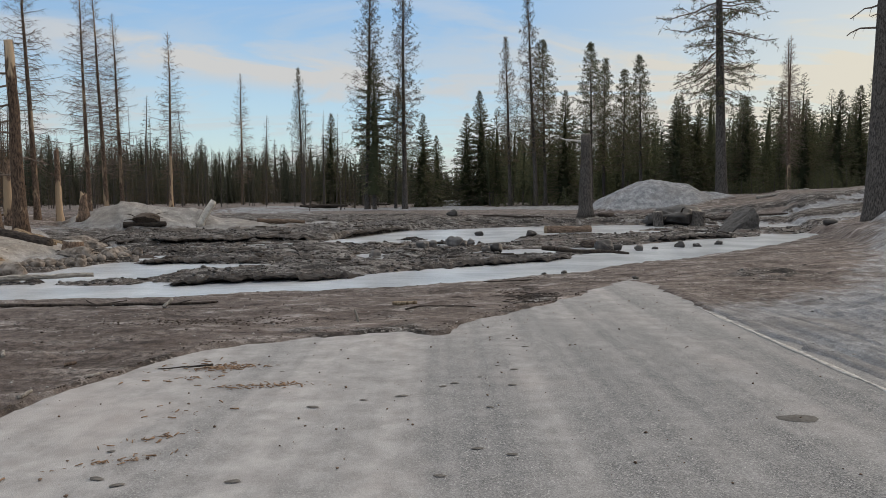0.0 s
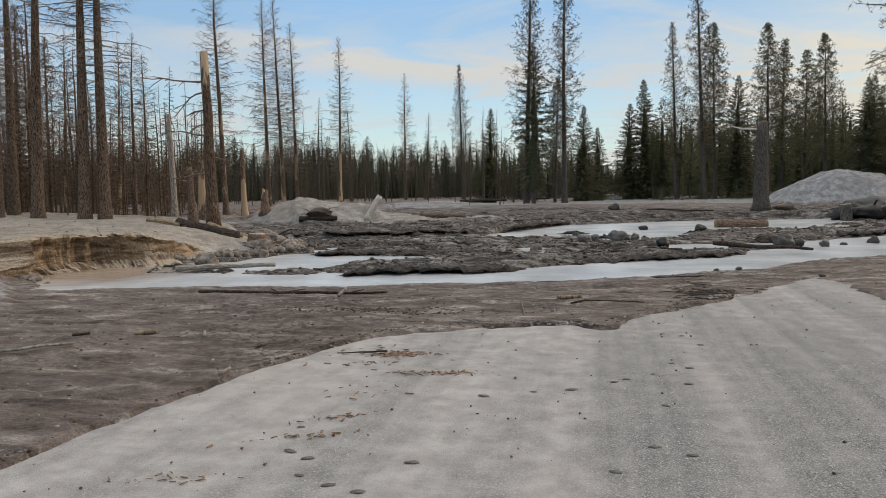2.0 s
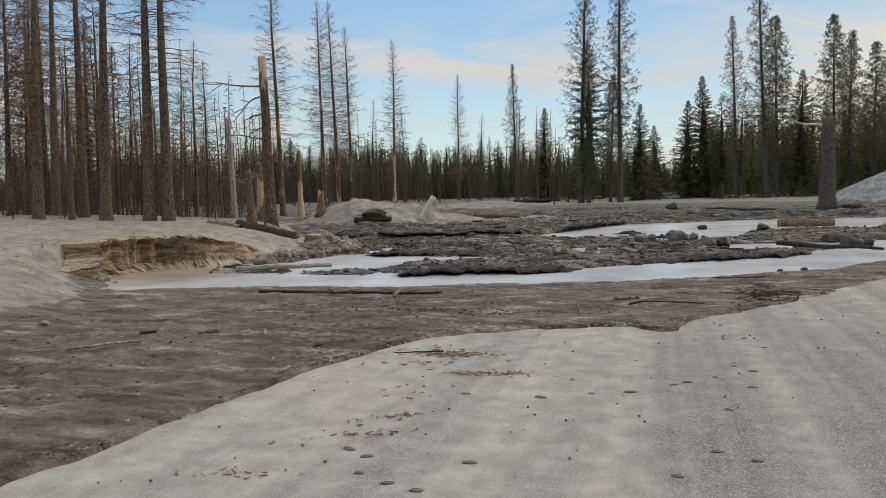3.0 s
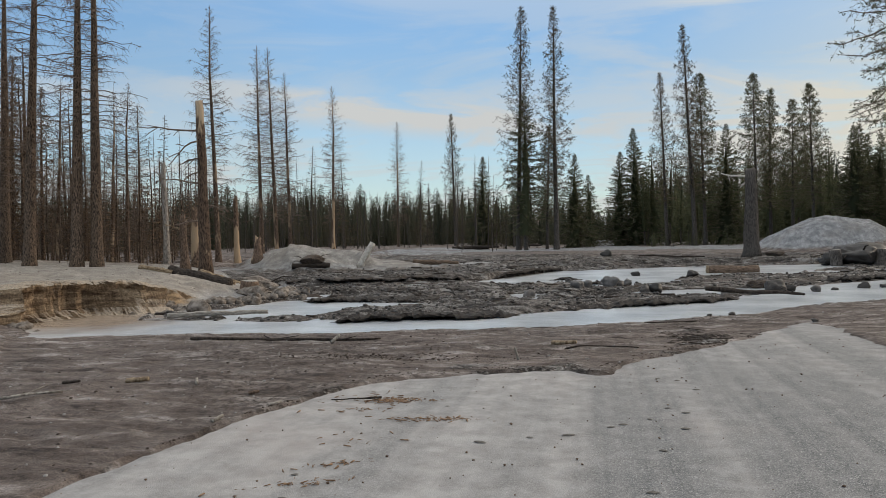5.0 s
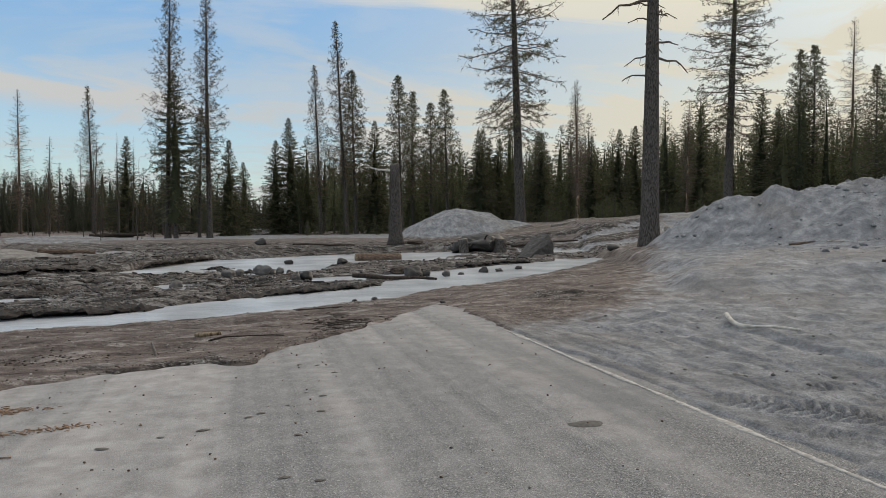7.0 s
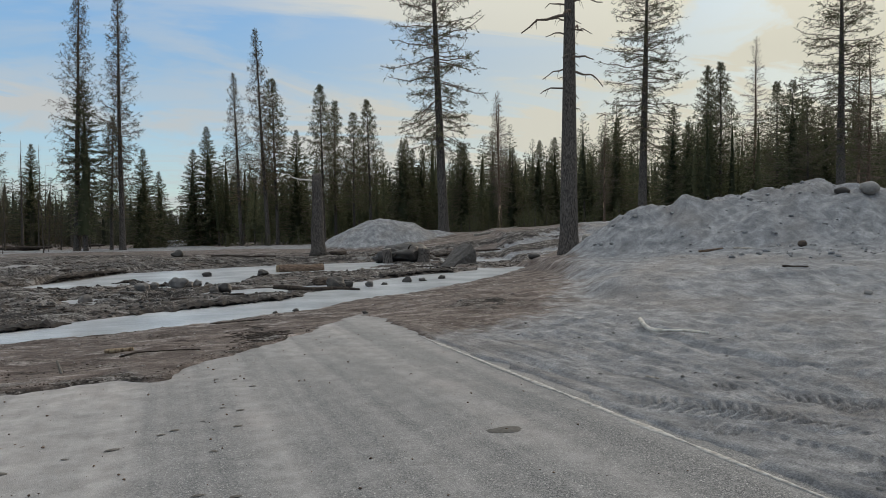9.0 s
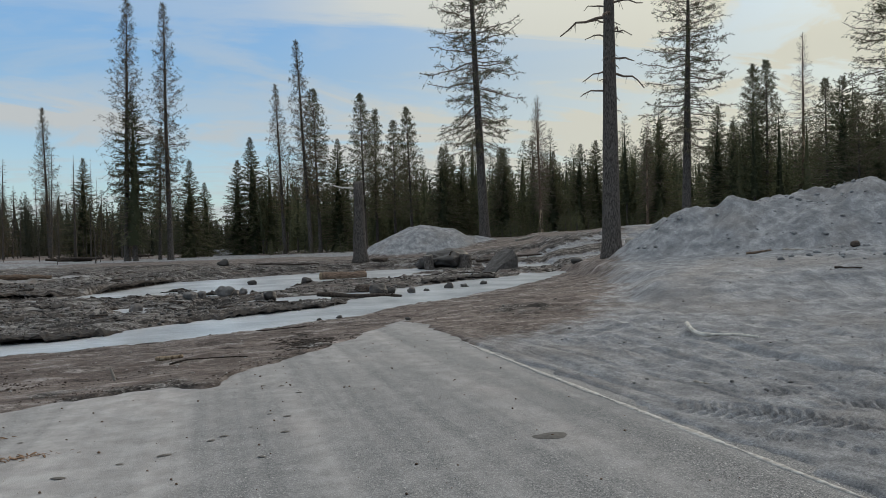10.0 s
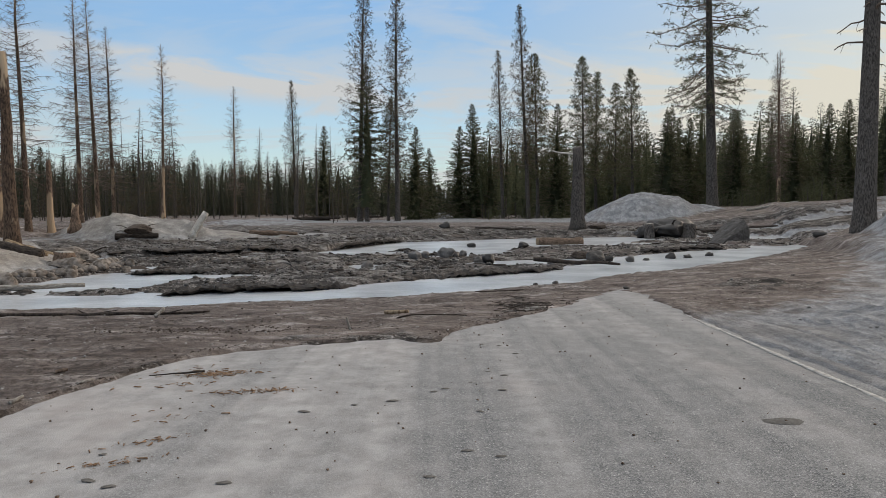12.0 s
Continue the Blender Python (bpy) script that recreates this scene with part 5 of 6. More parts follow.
def sawn_stump(name, label, x, y, height, radius, seed, bark, face, lean=0.0):
    r = np.random.default_rng(seed)
    root = tagged(new(name), label, "stump", "sawn stumps")
    root.matrix_world = pose(x, y, height_at(x, y) - 0.05, 0, lean, 0)
    h = Heap()
    t = np.linspace(0, 1, 6)
    h.tube(np.stack([0 * t, 0 * t, t * height - 0.15 * (t == 0)], 1), (radius * (1 + 0.5 * np.exp(-t * 4)))[:, None] * (1 + r.normal(0, 0.06, (6, 14))), 14, cap=True)
    part("bark", h, bark, root)
    e = Heap()
    e.tube([(0, 0, height - 0.01), (0, 0, height + 0.012)], [radius * 0.95, radius * 0.93], 14, cap=True)
    part("sawn_face", e, face, root, "flat sawn top")
    return root


root_wad("root_clump", "upturned clump of silty earth and roots beside the bank", -13.6, 27.4, 1.0, 81, SILT)
root_wad("root_clump", "low clump of earth and torn roots at the water", -11.3, 22.4, 0.6, 82, SILT, 7)
root_wad("root_clump", "dark tangle of roots in the gravel", -9.6, 23.2, 0.45, 83, CLOD, 8)
root_wad("root_clump", "black muddy log clump with torn roots in the gravel", 14.1, 43.6, 1.75, 84, STONE_DARK, 8)
root_wad("root_clump", "dark clump of roots on the silt heap", -14.5, 35.2, 0.7, 85, CLOD, 7)
root_wad("root_clump", "tangle of dry roots in the flood gravel", 5.4, 26.3, 0.4, 86, CLOD, 9)
root_wad("root_clump", "brown root tangle beside the thick snag", 11.2, 49.6, 0.6, 87, CLOD, 9)
sawn_stump("sawn_stump", "low sawn stump on the bank edge", -11.7, 22.9, 0.55, 0.30, 91, LOGWOOD, DRIFT, 4)
sawn_stump("sawn_stump", "sawn grey stump rising from black debris", 12.7, 42.4, 1.15, 0.28, 92, BARK_GREY, DRIFT, -6)
sawn_stump("sawn_stump", "sawn grey stump rising from black debris", 14.9, 42.3, 1.0, 0.36, 93, BARK_GREY, DRIFT, 4)

# logs and driftwood
log("cut_log", "reddish-brown sawn log lying in the stream bed", (5.15, 36.2), (7.5, 36.7), 0.23, 0.20, 101, LOGWOOD, WOOD, lift=0.05)
log("fallen_pole", "grey pole lying across the shallow water", (-10.4, 16.0), (-8.3, 17.2), 0.07, 0.05, 104, DRIFT)
log("fallen_log", "yellowish split log behind the bank", (-15.9, 22.9), (-14.8, 23.2), 0.10, 0.09, 105, WOOD)
log("fallen_log", "dark burnt log lying behind the bank", (-15.0, 23.4), (-12.6, 23.3), 0.20, 0.17, 106, LOGDARK, stubs=2)
log("split_log", "freshly split pale yellow log at the bank", (-14.9, 25.2), (-13.4, 26.6), 0.15, 0.10, 107, WOOD)
log("split_log", "pale split wood slab at the foot of the snag", (-14.3, 24.0), (-12.9, 24.2), 0.12, 0.08, 108, WOOD)
log("fallen_log", "brown log half buried in silt", (-9.9, 38.8), (-7.6, 40.0), 0.14, 0.11, 109, LOGWOOD)
log("fallen_log", "charred log lying on the silt heap", (-15.3, 34.8), (-13.4, 35.2), 0.16, 0.12, 110, LOGDARK, stubs=3)
slab = Heap()
timber(slab, (0, 0, -0.15), (0.1, 0, 1.35), 0.20, 0.15, 111, 8, 0.02, 8)
slab_ob = tagged(new("leaning_slab", slab.mesh("leaning_slab", STICK)), "pale weathered wood slab leaning in the silt heap", "wood")
slab_ob.matrix_world = pose(-12.25, 36.7, height_at(-12.25, 36.7), -12, 24, 0)
for k, (ax, ay, bx, by, r) in enumerate(((-16.5, 84, -12.5, 86, 0.18), (-15.5, 84.8, -12.3, 85.2, 0.22), (-14.5, 85, -11.0, 84.2, 0.16), (-8.0, 84, -6.0, 83.5, 0.14))):
    log("fallen_log", "dark fallen log in the far debris pile", (ax, ay), (bx, by), r, r * 0.7, 120 + k, LOGDARK, group="far debris logs", lift=0.12 * k, stubs=3)
log("fallen_log", "long dark log lying across the gravel", (17.2, 46.4), (23.0, 48.3), 0.09, 0.06, 131, LOGDARK, stubs=3)
log("fallen_log", "thin log lying across the far silt", (24.5, 56.5), (29.0, 57.5), 0.13, 0.08, 132, DRIFT)
log("fallen_log", "dark log lying across the far gravel", (3.0, 53.0), (7.0, 50.0), 0.08, 0.05, 133, LOGDARK, stubs=2)
log("broken_branch", "pale broken branch on the silt heap", (18.5, 19.9), (19.0, 19.5), 0.05, 0.04, 137, DRIFT)
log("broken_branch", "reddish broken branch on the silt heap", (17.6, 20.6), (18.3, 20.2), 0.05, 0.04, 138, LOGWOOD)
log("broken_branch", "dark stick on the silt slope", (14.1, 13.5), (14.6, 13.2), 0.035, 0.025, 139, LOGDARK)
log("fallen_log", "grey log behind the silt apron", (17.3, 27.6), (19.3, 28.2), 0.14, 0.10, 140, DRIFT)


def bent_branch(name, label, spots, r0, r1, seed, mat, lift=0.02, twigs=3):
    """A bent branch that follows the ground through the given places."""
    r = np.random.default_rng(seed)
    pts = []
    for k in range(len(spots) - 1):
        for t in np.linspace(0, 1, 5)[: 5 if k == len(spots) - 2 else 4]:
            x, y = spots[k][0] + (spots[k + 1][0] - spots[k][0]) * t, spots[k][1] + (spots[k + 1][1] - spots[k][1]) * t
            pts.append((x + r.normal(0, 0.035), y + r.normal(0, 0.05), max(height_at(x, y), WATER) + r0 * 0.8 + lift + abs(r.normal(0, 0.01))))
    pts = np.array(pts)
    for _ in range(2):
        pts[1:-1] = (pts[:-2] + 2 * pts[1:-1] + pts[2:]) / 4
    root = tagged(new(name), label, "branch")
    root.matrix_world = pose(*pts[0])
    h = Heap()
    h.tube(pts - pts[0], np.linspace(r0, r1, len(pts)) * (1 + r.normal(0, 0.08, len(pts))), 8, cap=True)
    part("stem", h, mat, root)
    for _ in range(twigs):
        k = int(r.integers(len(pts) // 2, len(pts)))
        d = r.normal(0, 1, 3) * (1, 1, 0.2) + (0, 0, 0.22)
        d /= np.linalg.norm(d)
        e = Heap()
        p = pts[k] - pts[0]
        e.tube([p, p + d * 0.15, p + d * r.uniform(0.25, 0.5) + (0.05, 0, 0)], [r1 * 0.9, r1 * 0.6, r1 * 0.3], 5)
        part("twig", e, mat, root)
    return root


bent_branch("fallen_pole", "long half-buried dark pole along the mud", ((-7.3, 11.9), (-6.4, 12.15), (-5.2, 12.2), (-3.9, 12.5)), 0.035, 0.02, 140, LOGDARK, -0.01, 4)
bent_branch("drift_branch", "long dark branch with forked end in the stream", ((3.1, 22.1), (4.4, 22.3), (5.3, 22.2), (5.6, 21.5)), 0.07, 0.035, 141, LOGDARK, 0.10, 5)
bent_branch("bent_stick", "pale bent barkless stick on the silt", ((7.0, 9.55), (6.72, 8.85), (6.85, 8.45), (7.05, 8.0)), 0.04, 0.018, 142, STICK, 0.05, 0)
bent_branch("drift_branch", "thin dark branch lying on the mud", ((0.9, 14.9), (1.5, 15.2), (1.9, 15.3)), 0.016, 0.010, 143, LOGDARK, 0.0, 0)
bent_branch("drift_branch", "thin dark branch lying on the mud", ((-0.5, 10.4), (-0.1, 10.7), (0.5, 10.5)), 0.014, 0.008, 144, LOGDARK, 0.0, 1)
bent_branch("drift_branch", "thin pale branch lying on the mud", ((-6.2, 6.2), (-5.9, 6.35), (-5.6, 6.6)), 0.018, 0.012, 146, DRIFT, 0.01, 2)
for k, (x, y, ln, turn, up, mat, words) in enumerate((
    (-1.07, 9.3, 0.17, 160, 72, DRIFT, "short splintered wood stub standing in the mud"),
    (-0.75, 11.3, 0.45, -35, 6, WOOD, "pale broken stick on the mud"),
    (-5.4, 7.4, 0.26, 10, 5, WOOD, "yellowish wood chunk on the mud"),
    (-3.7, 7.05, 0.11, 30, 8, LOGWOOD, "brown wood chunk at the mud edge"),
    (-3.42, 5.8, 0.13, 70, 12, DRIFT, "pale wood splinter at the road edge"),
    (-4.45, 7.3, 0.16, 120, 10, DRIFT, "pale wood splinter on the mud"),
    (-6.0, 7.1, 0.20, 10, 5, LOGDARK, "dark wood chunk on the mud"),
    (-4.6, 11.9, 0.22, 60, 30, DRIFT, "splintered wood piece on the buried log"))):
    h = Heap()
    d = np.array([math.cos(radians(turn)) * math.cos(radians(up)), math.sin(radians(turn)) * math.cos(radians(up)), math.sin(radians(up))])
    thick = 0.035 if ln > 0.2 else 0.02
    timber(h, (0, 0, 0), d * ln, thick, thick * 0.75, 150 + k, 7, 0.03, 5)
    ob = tagged(new("wood_piece", h.mesh("wood_piece", mat)), words, "wood", "loose wood on the mud")
    ob.matrix_world = pose(x, y, height_at(x, y) + thick * 0.6)


def ledge(label, px, py, depth, top, seed):
    """An undercut crust of mud and roots that juts a little over a channel; top: its height over the water."""
    r = np.random.default_rng(seed)
    n = int((px[-1] - px[0]) / 0.07)
    xs = np.linspace(px[0], px[-1], n)
    fy = np.interp(xs, px, py)
    rows = []
    taper = np.clip(np.minimum(xs - xs[0], xs[-1] - xs) / 0.9, 0.0, 1)
    lip = 0.45 * fbm(xs * 1.1, 0 * xs + seed, seed) + 0.20 * vnoise(xs * 5, 0 * xs, seed + 1)
    base = WATER + top * (0.8 + 0.3 * fbm(xs * 0.7, 0 * xs, seed + 9)) - (0.16 if depth < 1 else 0.04) * ss(0.1, 0.35, vnoise(xs * 0.8, 0 * xs, seed + 4))
    for back, up in ((depth, -0.30), (depth * 0.7, -0.05), (depth * 0.45, 0.0), (depth * 0.22, 0.01), (0.12, 0.005), (0.02, -0.01), (-0.03, -0.035), (0.0, -0.06), (0.15, -0.075), (depth * 0.5, -0.09)):
        rough = 0.045 * fbm(xs * 2.6, 0 * xs + back * 9, seed + 3) + 0.020 * r.normal(0, 1, n)
        y = fy + (back + lip * (1 if back < depth * 0.6 else 0.4)) - 0.48 + 0.03 * r.normal(0, 1, n)
        rows.append(np.stack([xs + 0.02 * r.normal(0, 1, n), y, base + up + rough - (top + 0.1) * (1 - taper)], 1))
    m = len(rows)
    verts = np.concatenate(rows)
    faces = [(j * n + i, j * n + i + 1, (j + 1) % m * n + i + 1, (j + 1) % m * n + i) for j in range(m) for i in range(n - 1)]
    return tagged(new("bank_ledge", mesh_of("bank_ledge", verts, faces, CRUST, False)), label, "bank", kind="structure")


CRUST = mat_stone("mud_crust", (0.008, 0.006, 0.005), (0.070, 0.056, 0.047), 0.95)
ledge("dark undercut mud crust jutting over the stream", [-6.6, -5.2, -4.0, -2.6, -1.4], [16.1, 16.3, 16.5, 17.1, 18.0], 1.3, 0.19, 201)
ledge("dark undercut mud crust over a side channel", [-9.5, -7, -5, -3], [21.6, 21.2, 21.5, 22.2], 1.4, 0.17, 202)
ledge("dark undercut mud crust over a side channel", [-12.2, -9, -6, -3.5], [25.2, 25.0, 25.2, 25.7], 1.6, 0.18, 203)
ledge("dark undercut edge of the gravel terrace", [-15.5, -12, -8.4, -5.0], [28.8, 29.4, 30.2, 31.9], 1.5, 0.34, 204)
ledge("dark undercut edge of the gravel terrace", [-5.0, -3.8, -2.6, -1.4], [31.9, 34.5, 38.0, 41.0], 1.5, 0.32, 205)
ledge("low dark mud crust between the channels", [-1.4, 0.8, 2.6, 4.4], [18.9, 20.0, 21.2, 22.4], 1.2, 0.15, 206)
ledge("low dark mud crust along the channel", [7.5, 10.0, 13.0], [28.6, 30.2, 32.2], 1.5, 0.17, 207)


for k, (x, y, length, slope) in enumerate(((-5.6, 18.3, 1.8, 0.1), (-3.4, 18.9, 2.2, 0.25), (-0.6, 19.6, 1.6, 0.5), (-7.6, 19.2, 1.2, 0.0), (-4.4, 20.1, 2.0, 0.1), (-8.8, 23.1, 2.4, 0.0), (-5.0, 24.0, 2.0, 0.2),
                                               (-10.6, 27.2, 2.6, 0.1), (-5.6, 28.0, 3.0, 0.3), (-1.6, 28.6, 2.4, 0.2), (1.6, 28.9, 2.6, 0.0), (5.2, 30.2, 2.4, 0.2), (-2.4, 31.5, 2.2, 0.4), (9.2, 31.6, 2.6, 0.4), (11.0, 36.0, 3.0, 0.3), (4.0, 41.0, 3.5, 0.2), (14.5, 34.6, 2.4, 0.5))):
    ledge("small dark undercut crust among the gravel bars", [x, x + length], [y, y + slope * length], 0.7, max(0.10, height_at(x + length / 2, y + slope * length / 2 + 0.5) - WATER + 0.05), 210 + k)


def cut_bank():
    """The washed-out face of the terrace: a crusty lip over a steep brown wall with rubble at its foot."""
    px, py = CUT_X[4:], CUT_Y[4:]
    at = np.concatenate([[0], np.cumsum(np.hypot(np.diff(px), np.diff(py)))])
    s = np.arange(2.7, 9.4, 0.05)
    n = len(s)
    x, y = np.interp(s, at, px), np.interp(s, at, py)
    for _ in range(14):
        x[1:-1], y[1:-1] = (x[:-2] + 2 * x[1:-1] + x[2:]) / 4, (y[:-2] + 2 * y[1:-1] + y[2:]) / 4
    dx, dy = np.gradient(x), np.gradient(y)
    k = np.hypot(dx, dy)
    ox, oy = dy / k, -dx / k
    shift = 0.22 * fbm(x * 0.9, y * 0.9, 61) + 0.09 * vnoise(x * 3.3, y * 3.3, 62)
    top = ground_parts(x - ox * (0.75 - shift), y - oy * (0.75 - shift))[0]
    low = np.full(n, WATER - 0.06)
    ends = np.clip(np.minimum((s - s[0]) / 0.5, (s[-1] - s) / 1.8), 0, 1)
    r = np.random.default_rng(17)
    rows = []
    block = 0.08 * np.round(2.2 * fbm(s * 0.8, 0 * s, 301)) / 2 + 0.05 * vnoise(s * 3.1, 0 * s, 302) + 0.04 * vnoise(s * 8.3, 0 * s, 305)
    bite = 0.10 * fbm(s * 1.3, 0 * s, 306) + 0.07 * vnoise(s * 6, 0 * s, 307)
    slump = 0.9 * ss(6.2, 8.4, s)
    for out, share in ((-0.75, 1.02), (-0.35, 1.03), (-0.05, 1.03), (0.12, 1.0), (0.17, 0.94), (0.13, 0.88), (0.06, 0.80), (0.05, 0.66), (0.03, 0.52), (0.05, 0.38), (0.06, 0.26), (0.16, 0.15), (0.34, 0.07), (0.52, 0.0)):
        rough = 0.05 * fbm(s * 3, 0 * s + share * 9, 303) + 0.02 * r.normal(0, 1, n)
        o = out + shift + (block if share < 0.99 else bite) + rough * (0.4 + (share < 0.2)) + slump * max(0, 1 - share) ** 1.5
        z = low + (top - low) * share - (0.07 * np.clip(bite, 0, 1) + 0.03 * vnoise(s * 5, 0 * s, 308)) * (share > 0.85) + 0.012 * r.normal(0, 1, n) + (0.05 * fbm(s * 5, 0 * s, 304) if share < 0.2 else 0)
        o = o * ends - 0.6 * (1 - ends)
        rows.append(np.stack([x + ox * o, y + oy * o, z], 1))
    m = len(rows)
    faces = [(j * n + i, (j + 1) * n + i, (j + 1) * n + i + 1, j * n + i + 1) for j in range(m - 1) for i in range(n - 1)]
    return mesh_of("cut_bank", np.concatenate(rows), faces, BANK, False)


def mat_bank():
    """Brown flood soil in layers under a pale dry crust."""
    m, n, l, b = material("bank_soil", 0.95, 0.2)
    layer = noise_of(n, l, 2.0, 8, 0.75, stretch=(0.6, 0.6, 3.0), distort=0.2)
    grit = noise_of(n, l, 26, 6, 0.7)
    c = ramp_of(n, l, layer, (0.38, (0.060, 0.039, 0.025)), (0.50, (0.165, 0.114, 0.071)), (0.62, (0.31, 0.232, 0.155)))
    pos = n.new("ShaderNodeSeparateXYZ")
    l.new(n.new("ShaderNodeNewGeometry").outputs["Normal"], pos.inputs[0])
    c = mix_of(n, l, range_of(n, l, pos.outputs["Z"], 0.55, 0.85), c, (0.33, 0.272, 0.212))
    c = mix_of(n, l, 0.6, c, ramp_of(n, l, grit, (0.40, (0.22, 0.22, 0.22)), (0.60, (0.78, 0.78, 0.78))), "OVERLAY")
    l.new(c, b.inputs["Base Color"])
    h = bump_of(n, l, layer, 0.7, 0.08)
    l.new(bump_of(n, l, grit, 0.9, 0.03, h), b.inputs["Normal"])
    return m


BANK = mat_bank()
tagged(new("cut_bank", cut_bank()), "brown washed-out earth bank with a pale crusty lip", "bank", kind="structure")


# ---- on the road ----
def edge_line():
    """The worn painted line along the road's edge."""
    r = np.random.default_rng(7)
    ys = np.arange(2.2, 10.6, 0.05)
    w = 0.030 + 0.036 * np.array([noise.noise(Vector((0, q * 2.2, 3))) + 0.5 * noise.noise(Vector((2, q * 6.5, 3))) for q in ys]) + r.normal(0, 0.005, len(ys))
    w = np.maximum(w, 0.004) * np.clip((ys - 2.2) / 2.0, 0.05, 1)
    mid = 3.66 + 0.012 * np.array([noise.noise(Vector((5, q * 1.1, 0))) for q in ys])
    w *= np.clip((10.6 - ys) / 1.0, 0.1, 1)
    verts = [(m + s * k, q, z) for q, m, k in zip(ys, mid, w) for s, z in ((-1, 0.002), (-0.9, 0.007), (0.9, 0.007), (1, 0.002))]
    faces = [(4 * i + j, 4 * i + j + 1, 4 * i + j + 5, 4 * i + j + 4) for i in range(len(ys) - 1) for j in range(3)]
    return mesh_of("road_marking", np.array(verts), faces, PAINT)


tagged(new("road_marking", edge_line()), "worn pale painted edge line of the road", "road marking", kind="structure")


def flat_patch(name, label, x, y, ra, rb, turn, mat, seed, thick=0.008, category="stain", group=""):
    h = Heap()
    a = np.linspace(0, 2 * np.pi, 22, endpoint=False)
    k = 1 + 0.16 * np.array([noise.noise(Vector((math.cos(q) * 1.4, math.sin(q) * 1.4, seed * 3.1))) for q in a]) * 2
    rim = np.stack([np.cos(a) * ra * k, np.sin(a) * rb * k, 0 * a], 1)
    top = rim * 0.72 + (0, 0, thick)
    h.add(np.concatenate([rim, top, [[0, 0, thick * 1.1]]]), [(i, (i + 1) % 22, 22 + (i + 1) % 22, 22 + i) for i in range(22)] + [(22 + i, 22 + (i + 1) % 22, 44) for i in range(22)])
    ob = tagged(new(name, h.mesh(name, mat)), label, category, group)
    ob.matrix_world = pose(x, y, 0.004, 0, 0, turn)
    return ob


flat_patch("tar_patch", "dark oval tar patch on the dusty asphalt", 2.58, 5.17, 0.16, 0.085, 0, TAR, 1, 0.005)
for k, (x, y) in enumerate(((0.24, 4.6), (0.38, 5.51), (0.61, 6.16), (-0.62, 5.73), (0.02, 6.13), (0.12, 6.23), (0.35, 6.44), (0.68, 6.71), (0.9, 7.72), (0.57, 8.27), (0.76, 8.17), (-1.48, 6.7),
                           (0.0, 4.15), (0.45, 4.49), (-1.19, 4.09), (-1.84, 4.05), (-2.0, 4.15), (-0.99, 5.55), (-0.32, 5.84), (0.54, 6.87), (-1.37, 3.63), (-1.56, 3.69), (-1.78, 3.79), (-2.12, 4.6))):
    r = np.random.default_rng(300 + k)
    s = r.uniform(0.014, 0.034)
    flat_patch("mud_clod", "small flat clod of dark mud on the asphalt", x, y, s * 1.5, s * 0.75, r.uniform(-30, 30), SMEAR, k + 5, s * 0.12, "mud", "mud clods on the road")


def scatter(name, label, spots, rng, mat, size, squash=0.6, sink=0.3, kind="stone", on_road=False):
    """Many small loose pieces as one mesh."""
    shapes = [stone_shape(900 + k, 1.0, squash, 0.5, 1) for k in range(4)] if kind == "stone" else None
    bag = Heap()
    spots = np.asarray(spots)
    zs = np.zeros(len(spots)) + 0.004 if on_road else ground_parts(spots[:, 0], spots[:, 1])[0]
    vs, fs = [], []
    count = 0
    for (x, y), z in zip(spots, zs):
        s = size(rng)
        a = rng.uniform(0, 6.28)
        c, si = math.cos(a), math.sin(a)
        if kind == "stone":
            v, f = shapes[int(rng.integers(4))]
        else:
            v = np.array([(-1, -0.16, -0.08), (1, -0.1, -0.08), (1, 0.1, -0.08), (-1, 0.16, -0.08), (-0.9, -0.1, 0.16), (0.9, -0.06, 0.1), (0.9, 0.06, 0.1), (-0.9, 0.1, 0.16)]) * (1, rng.uniform(0.6, 1.6), 1)
            f = [(0, 3, 2, 1), (4, 5, 6, 7), (0, 1, 5, 4), (1, 2, 6, 5), (2, 3, 7, 6), (3, 0, 4, 7)]
        w = v * s
        vs.append(np.stack([w[:, 0] * c - w[:, 1] * si + x, w[:, 0] * si + w[:, 1] * c + y, w[:, 2] + z + s * squash * (1 - 2 * sink) * (1 if kind == "stone" else 0.2)], 1))
        fs += [tuple(i + count for i in q) for q in f]
        count += len(w)
    ob = new(name, mesh_of(name, np.concatenate(vs), fs, mat))
    return tagged(ob, label, "debris", kind="stuff")


rng = np.random.default_rng(11)


def pick(count, x0, x1, y0, y1, keep):
    out = np.zeros((0, 2))
    while len(out) < count:
        p = np.stack([rng.uniform(x0, x1, count * 3), rng.uniform(y0, y1, count * 3)], 1)
        z, sand, gravel, wet, bank = ground_parts(p[:, 0], p[:, 1])
        out = np.concatenate([out, p[keep(z, sand, gravel, p)]])
    return out[:count]


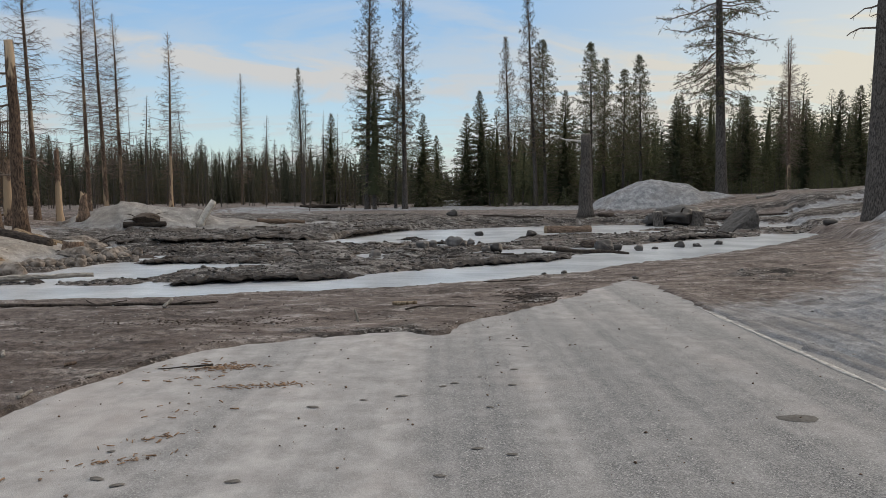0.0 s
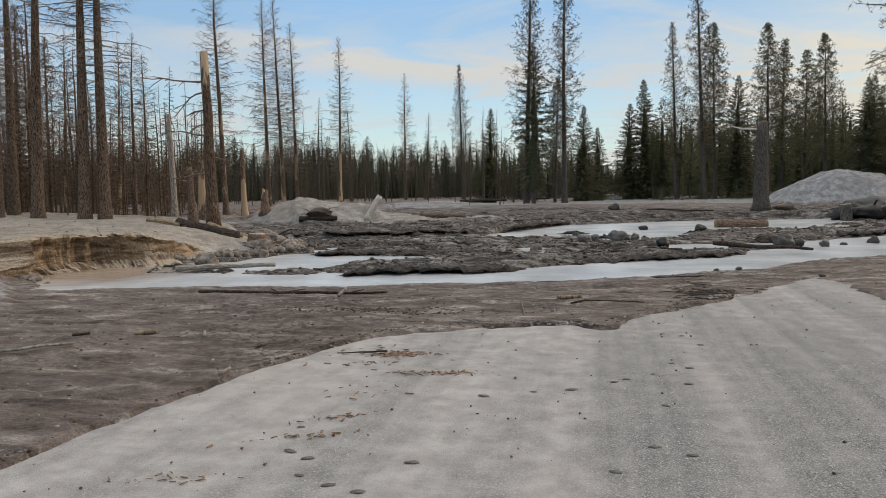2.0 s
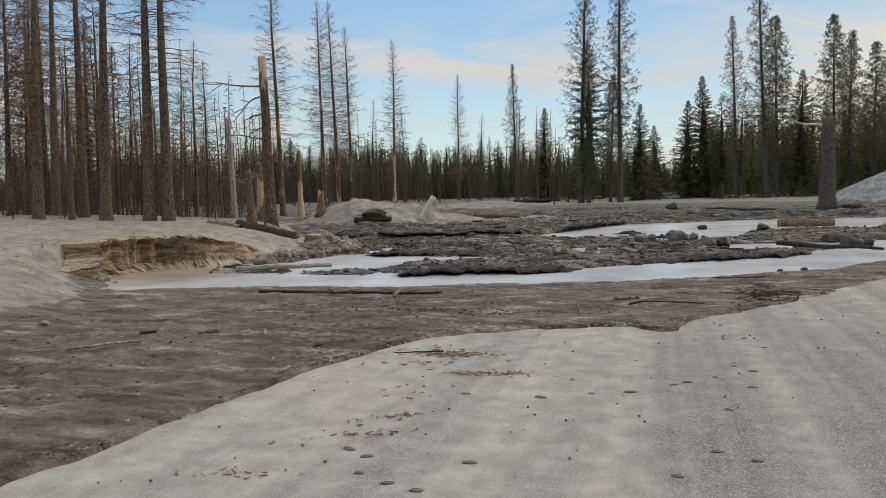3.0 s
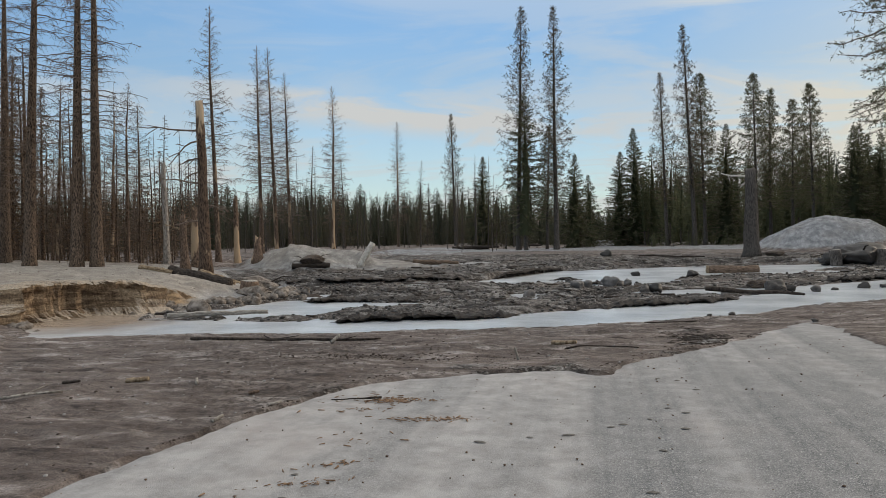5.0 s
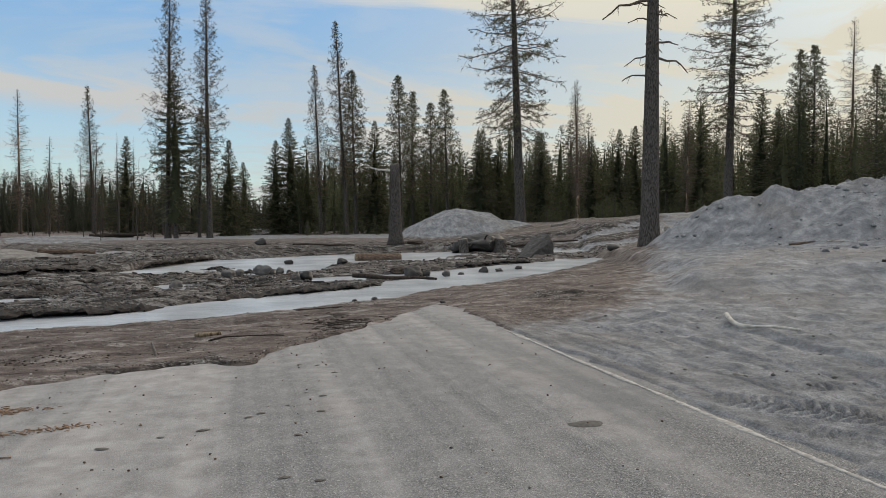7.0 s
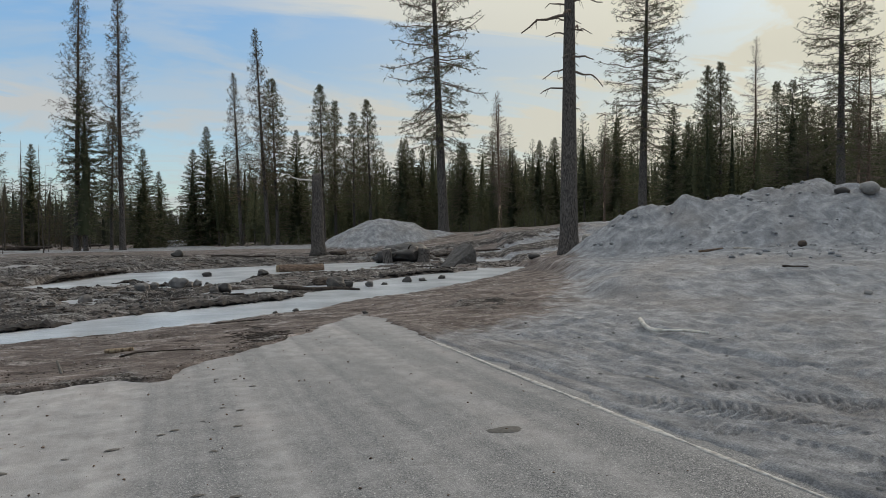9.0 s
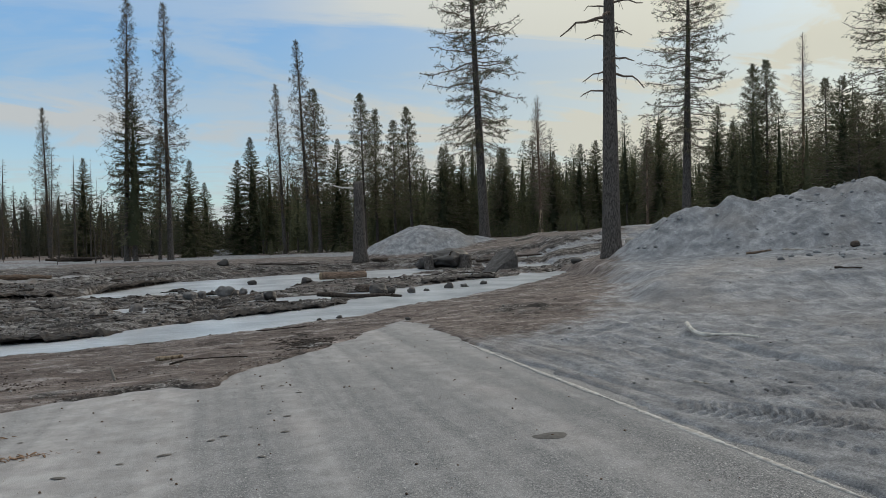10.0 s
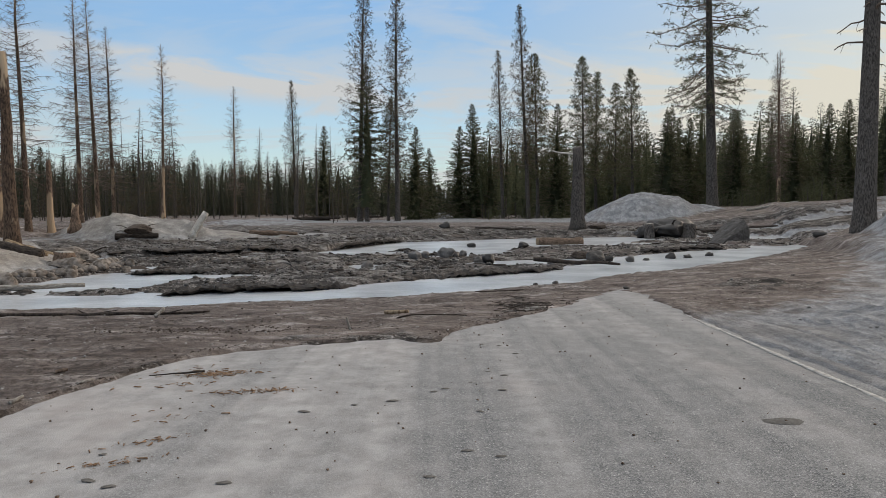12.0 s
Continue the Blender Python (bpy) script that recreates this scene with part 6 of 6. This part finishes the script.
small = lambda low, high, power: lambda r: low + high * r.random() ** power
scatter("gravel_stones", "dark wet cobbles and gravel over the flood bars", pick(12000, -14, 19, 15, 48, lambda z, s, g, p: (g > 0.4) & (z > WATER - 0.05) & (z < 0.35)), rng, STONE_DARK, small(0.010, 0.075, 5), sink=0.35)
scatter("gravel_stones", "grey cobbles and gravel over the flood bars", pick(9000, -15, 19, 15, 50, lambda z, s, g, p: (g > 0.4) & (z > WATER - 0.05)), rng, STONE, small(0.009, 0.055, 6), sink=0.35)
scatter("mud_lumps", "small lumps of dark mud along the flat", pick(3600, -9, 6, 4, 17, lambda z, s, g, p: (s < 0.2) & (road_inside(p[:, 0], p[:, 1]) < -0.12) & (z > WATER)), rng, CLOD, small(0.004, 0.022, 5), squash=0.45, sink=0.45)
scatter("mud_pebbles", "small pale pebbles and crumbs over the mud", pick(1500, -9, 8, 4, 18, lambda z, s, g, p: (s < 0.3) & (road_inside(p[:, 0], p[:, 1]) < -0.1) & (z > WATER)), rng, STONE_PALE, small(0.004, 0.018, 4), sink=0.4)
scatter("mud_lumps", "crumbs of dark mud along the road edge", pick(900, -3.9, 3.3, 3.5, 14, lambda z, s, g, p: (np.abs(road_inside(p[:, 0], p[:, 1]) + 0.12) < 0.12)), rng, CLOD, small(0.004, 0.014, 4), squash=0.6, sink=0.35)
scatter("wood_splinters", "pale wood splinters strewn over mud and silt", pick(300, -13, 20, 4, 46, lambda z, s, g, p: (road_inside(p[:, 0], p[:, 1]) < -0.1) & (z > WATER)), rng, DRIFT, small(0.015, 0.08, 4), kind="chip")
scatter("dark_twigs", "dark broken twigs strewn over the flood bars", pick(700, -14, 19, 15, 50, lambda z, s, g, p: (z > WATER) & (g > 0.3)), rng, LOGDARK, small(0.05, 0.25, 2), kind="chip")
scatter("silt_pebbles", "pebbles and crumbs strewn over the silt", pick(2200, 3.9, 27, 3, 30, lambda z, s, g, p: (s > 0.5)), rng, STONE, small(0.005, 0.028, 4), sink=0.4)
scatter("heap_clods", "grey clods of silt over the dumped heaps", pick(1500, 9, 30, 13, 40, lambda z, s, g, p: (s > 0.5) & (z > 0.75)), rng, SILT_CLOD, small(0.015, 0.13, 5), sink=0.4)
scatter("silt_crumbs", "lumps and crumbs of dry silt over the terrace", pick(2600, -24, -7.5, 6, 30, lambda z, s, g, p: (s > 0.5) & (z > 0.1)), rng, SILT, small(0.008, 0.035, 5), sink=0.45)
scatter("bank_rubble", "rubble of brown earth and stones at the bank foot", pick(420, -13.5, -9.5, 14, 25, lambda z, s, g, p: (z > WATER - 0.12) & (z < 0.02) & (np.abs(seg_dist(p[:, 0], p[:, 1], CUT_X, CUT_Y)[0] + 0.5) < 0.45)), rng, SILT, small(0.03, 0.22, 3), sink=0.35)
litter = []
for cx, cy, ex, ey, turn, n in ((-2.05, 6.87, 0.15, 0.07, 12, 260), (-1.55, 6.2, 0.22, 0.05, 8, 130), (-2.3, 6.45, 0.2, 0.05, 20, 25), (-1.95, 4.85, 0.16, 0.04, 30, 40), (-2.05, 4.4, 0.2, 0.05, 25, 45), (-2.5, 3.6, 0.16, 0.05, 10, 30), (-2.5, 7.0, 0.3, 0.08, 35, 25), (-1.9, 5.5, 0.25, 0.08, 20, 20)):
    p = rng.normal(0, 1, (n, 2)) * (ex, ey)
    c, si = math.cos(radians(turn)), math.sin(radians(turn))
    litter.append(np.stack([cx + p[:, 0] * c - p[:, 1] * si, cy + p[:, 0] * si + p[:, 1] * c], 1))
scatter("bark_litter", "brown bark crumbs in drifts on the asphalt", np.concatenate(litter), rng, LITTER, lambda r: 0.008 + 0.028 * r.random() ** 2, kind="chip", on_road=True)
p = rng.normal(0, 1, (900, 2)) * (0.24, 0.70) + (1.42, 12.0)
scatter("debris_patch", "dark matted patch of twigs and ash on the mud", p, rng, LOGDARK, small(0.012, 0.05, 2), kind="chip")
# strip of small dark mud clumps
p = rng.normal(0, 1, (900, 2)) * (0.9, 0.22) + (-3.0, 9.6)
scatter("debris_patch", "dark strip of soft mud clumps on the mud flat", p, rng, CLOD, small(0.005, 0.020, 4), squash=0.5)
stick = Heap()
timber(stick, (0, 0, 0.01), (0.5, 0.08, 0.03), 0.005, 0.012, 160, 6, 0.06, 9)
stick_ob = tagged(new("bark_stick", stick.mesh("bark_stick", LOGDARK)), "dark stick lying beside bark crumbs on the asphalt", "stick")
stick_ob.matrix_world = pose(-2.68, 6.79, 0.004)
grit_spots = np.stack([rng.uniform(-3.5, 3.5, 1400), rng.uniform(2.6, 12, 1400)], 1)[:600]
grit_spots = grit_spots[road_inside(grit_spots[:, 0], grit_spots[:, 1]) > 0.1]
scatter("road_grit", "small dark grit strewn over the asphalt", grit_spots, rng, LOGWOOD, lambda r: 0.003 + 0.012 * r.random() ** 4, on_road=True)

# young growth along the forest edge
SAPLINGS = [(s, 2.0, dict(base=0.03, start=0.04, reach=0.75, count=40, low=0, high=45, limbless=True, sprays=14, spray_len=0.20, profile="cone", sides=4)) for s in (151, 152)]
woods("saplings", "low young firs and brush along the forest edge", SAPLINGS, belt(rng, 55, 4, 24, 78, 90, 0.8, 2.2, lane) + belt(rng, 80, 22, 48, 66, 86, 0.8, 2.4), rng, BARK_GREY, NEEDLE, TWIG)
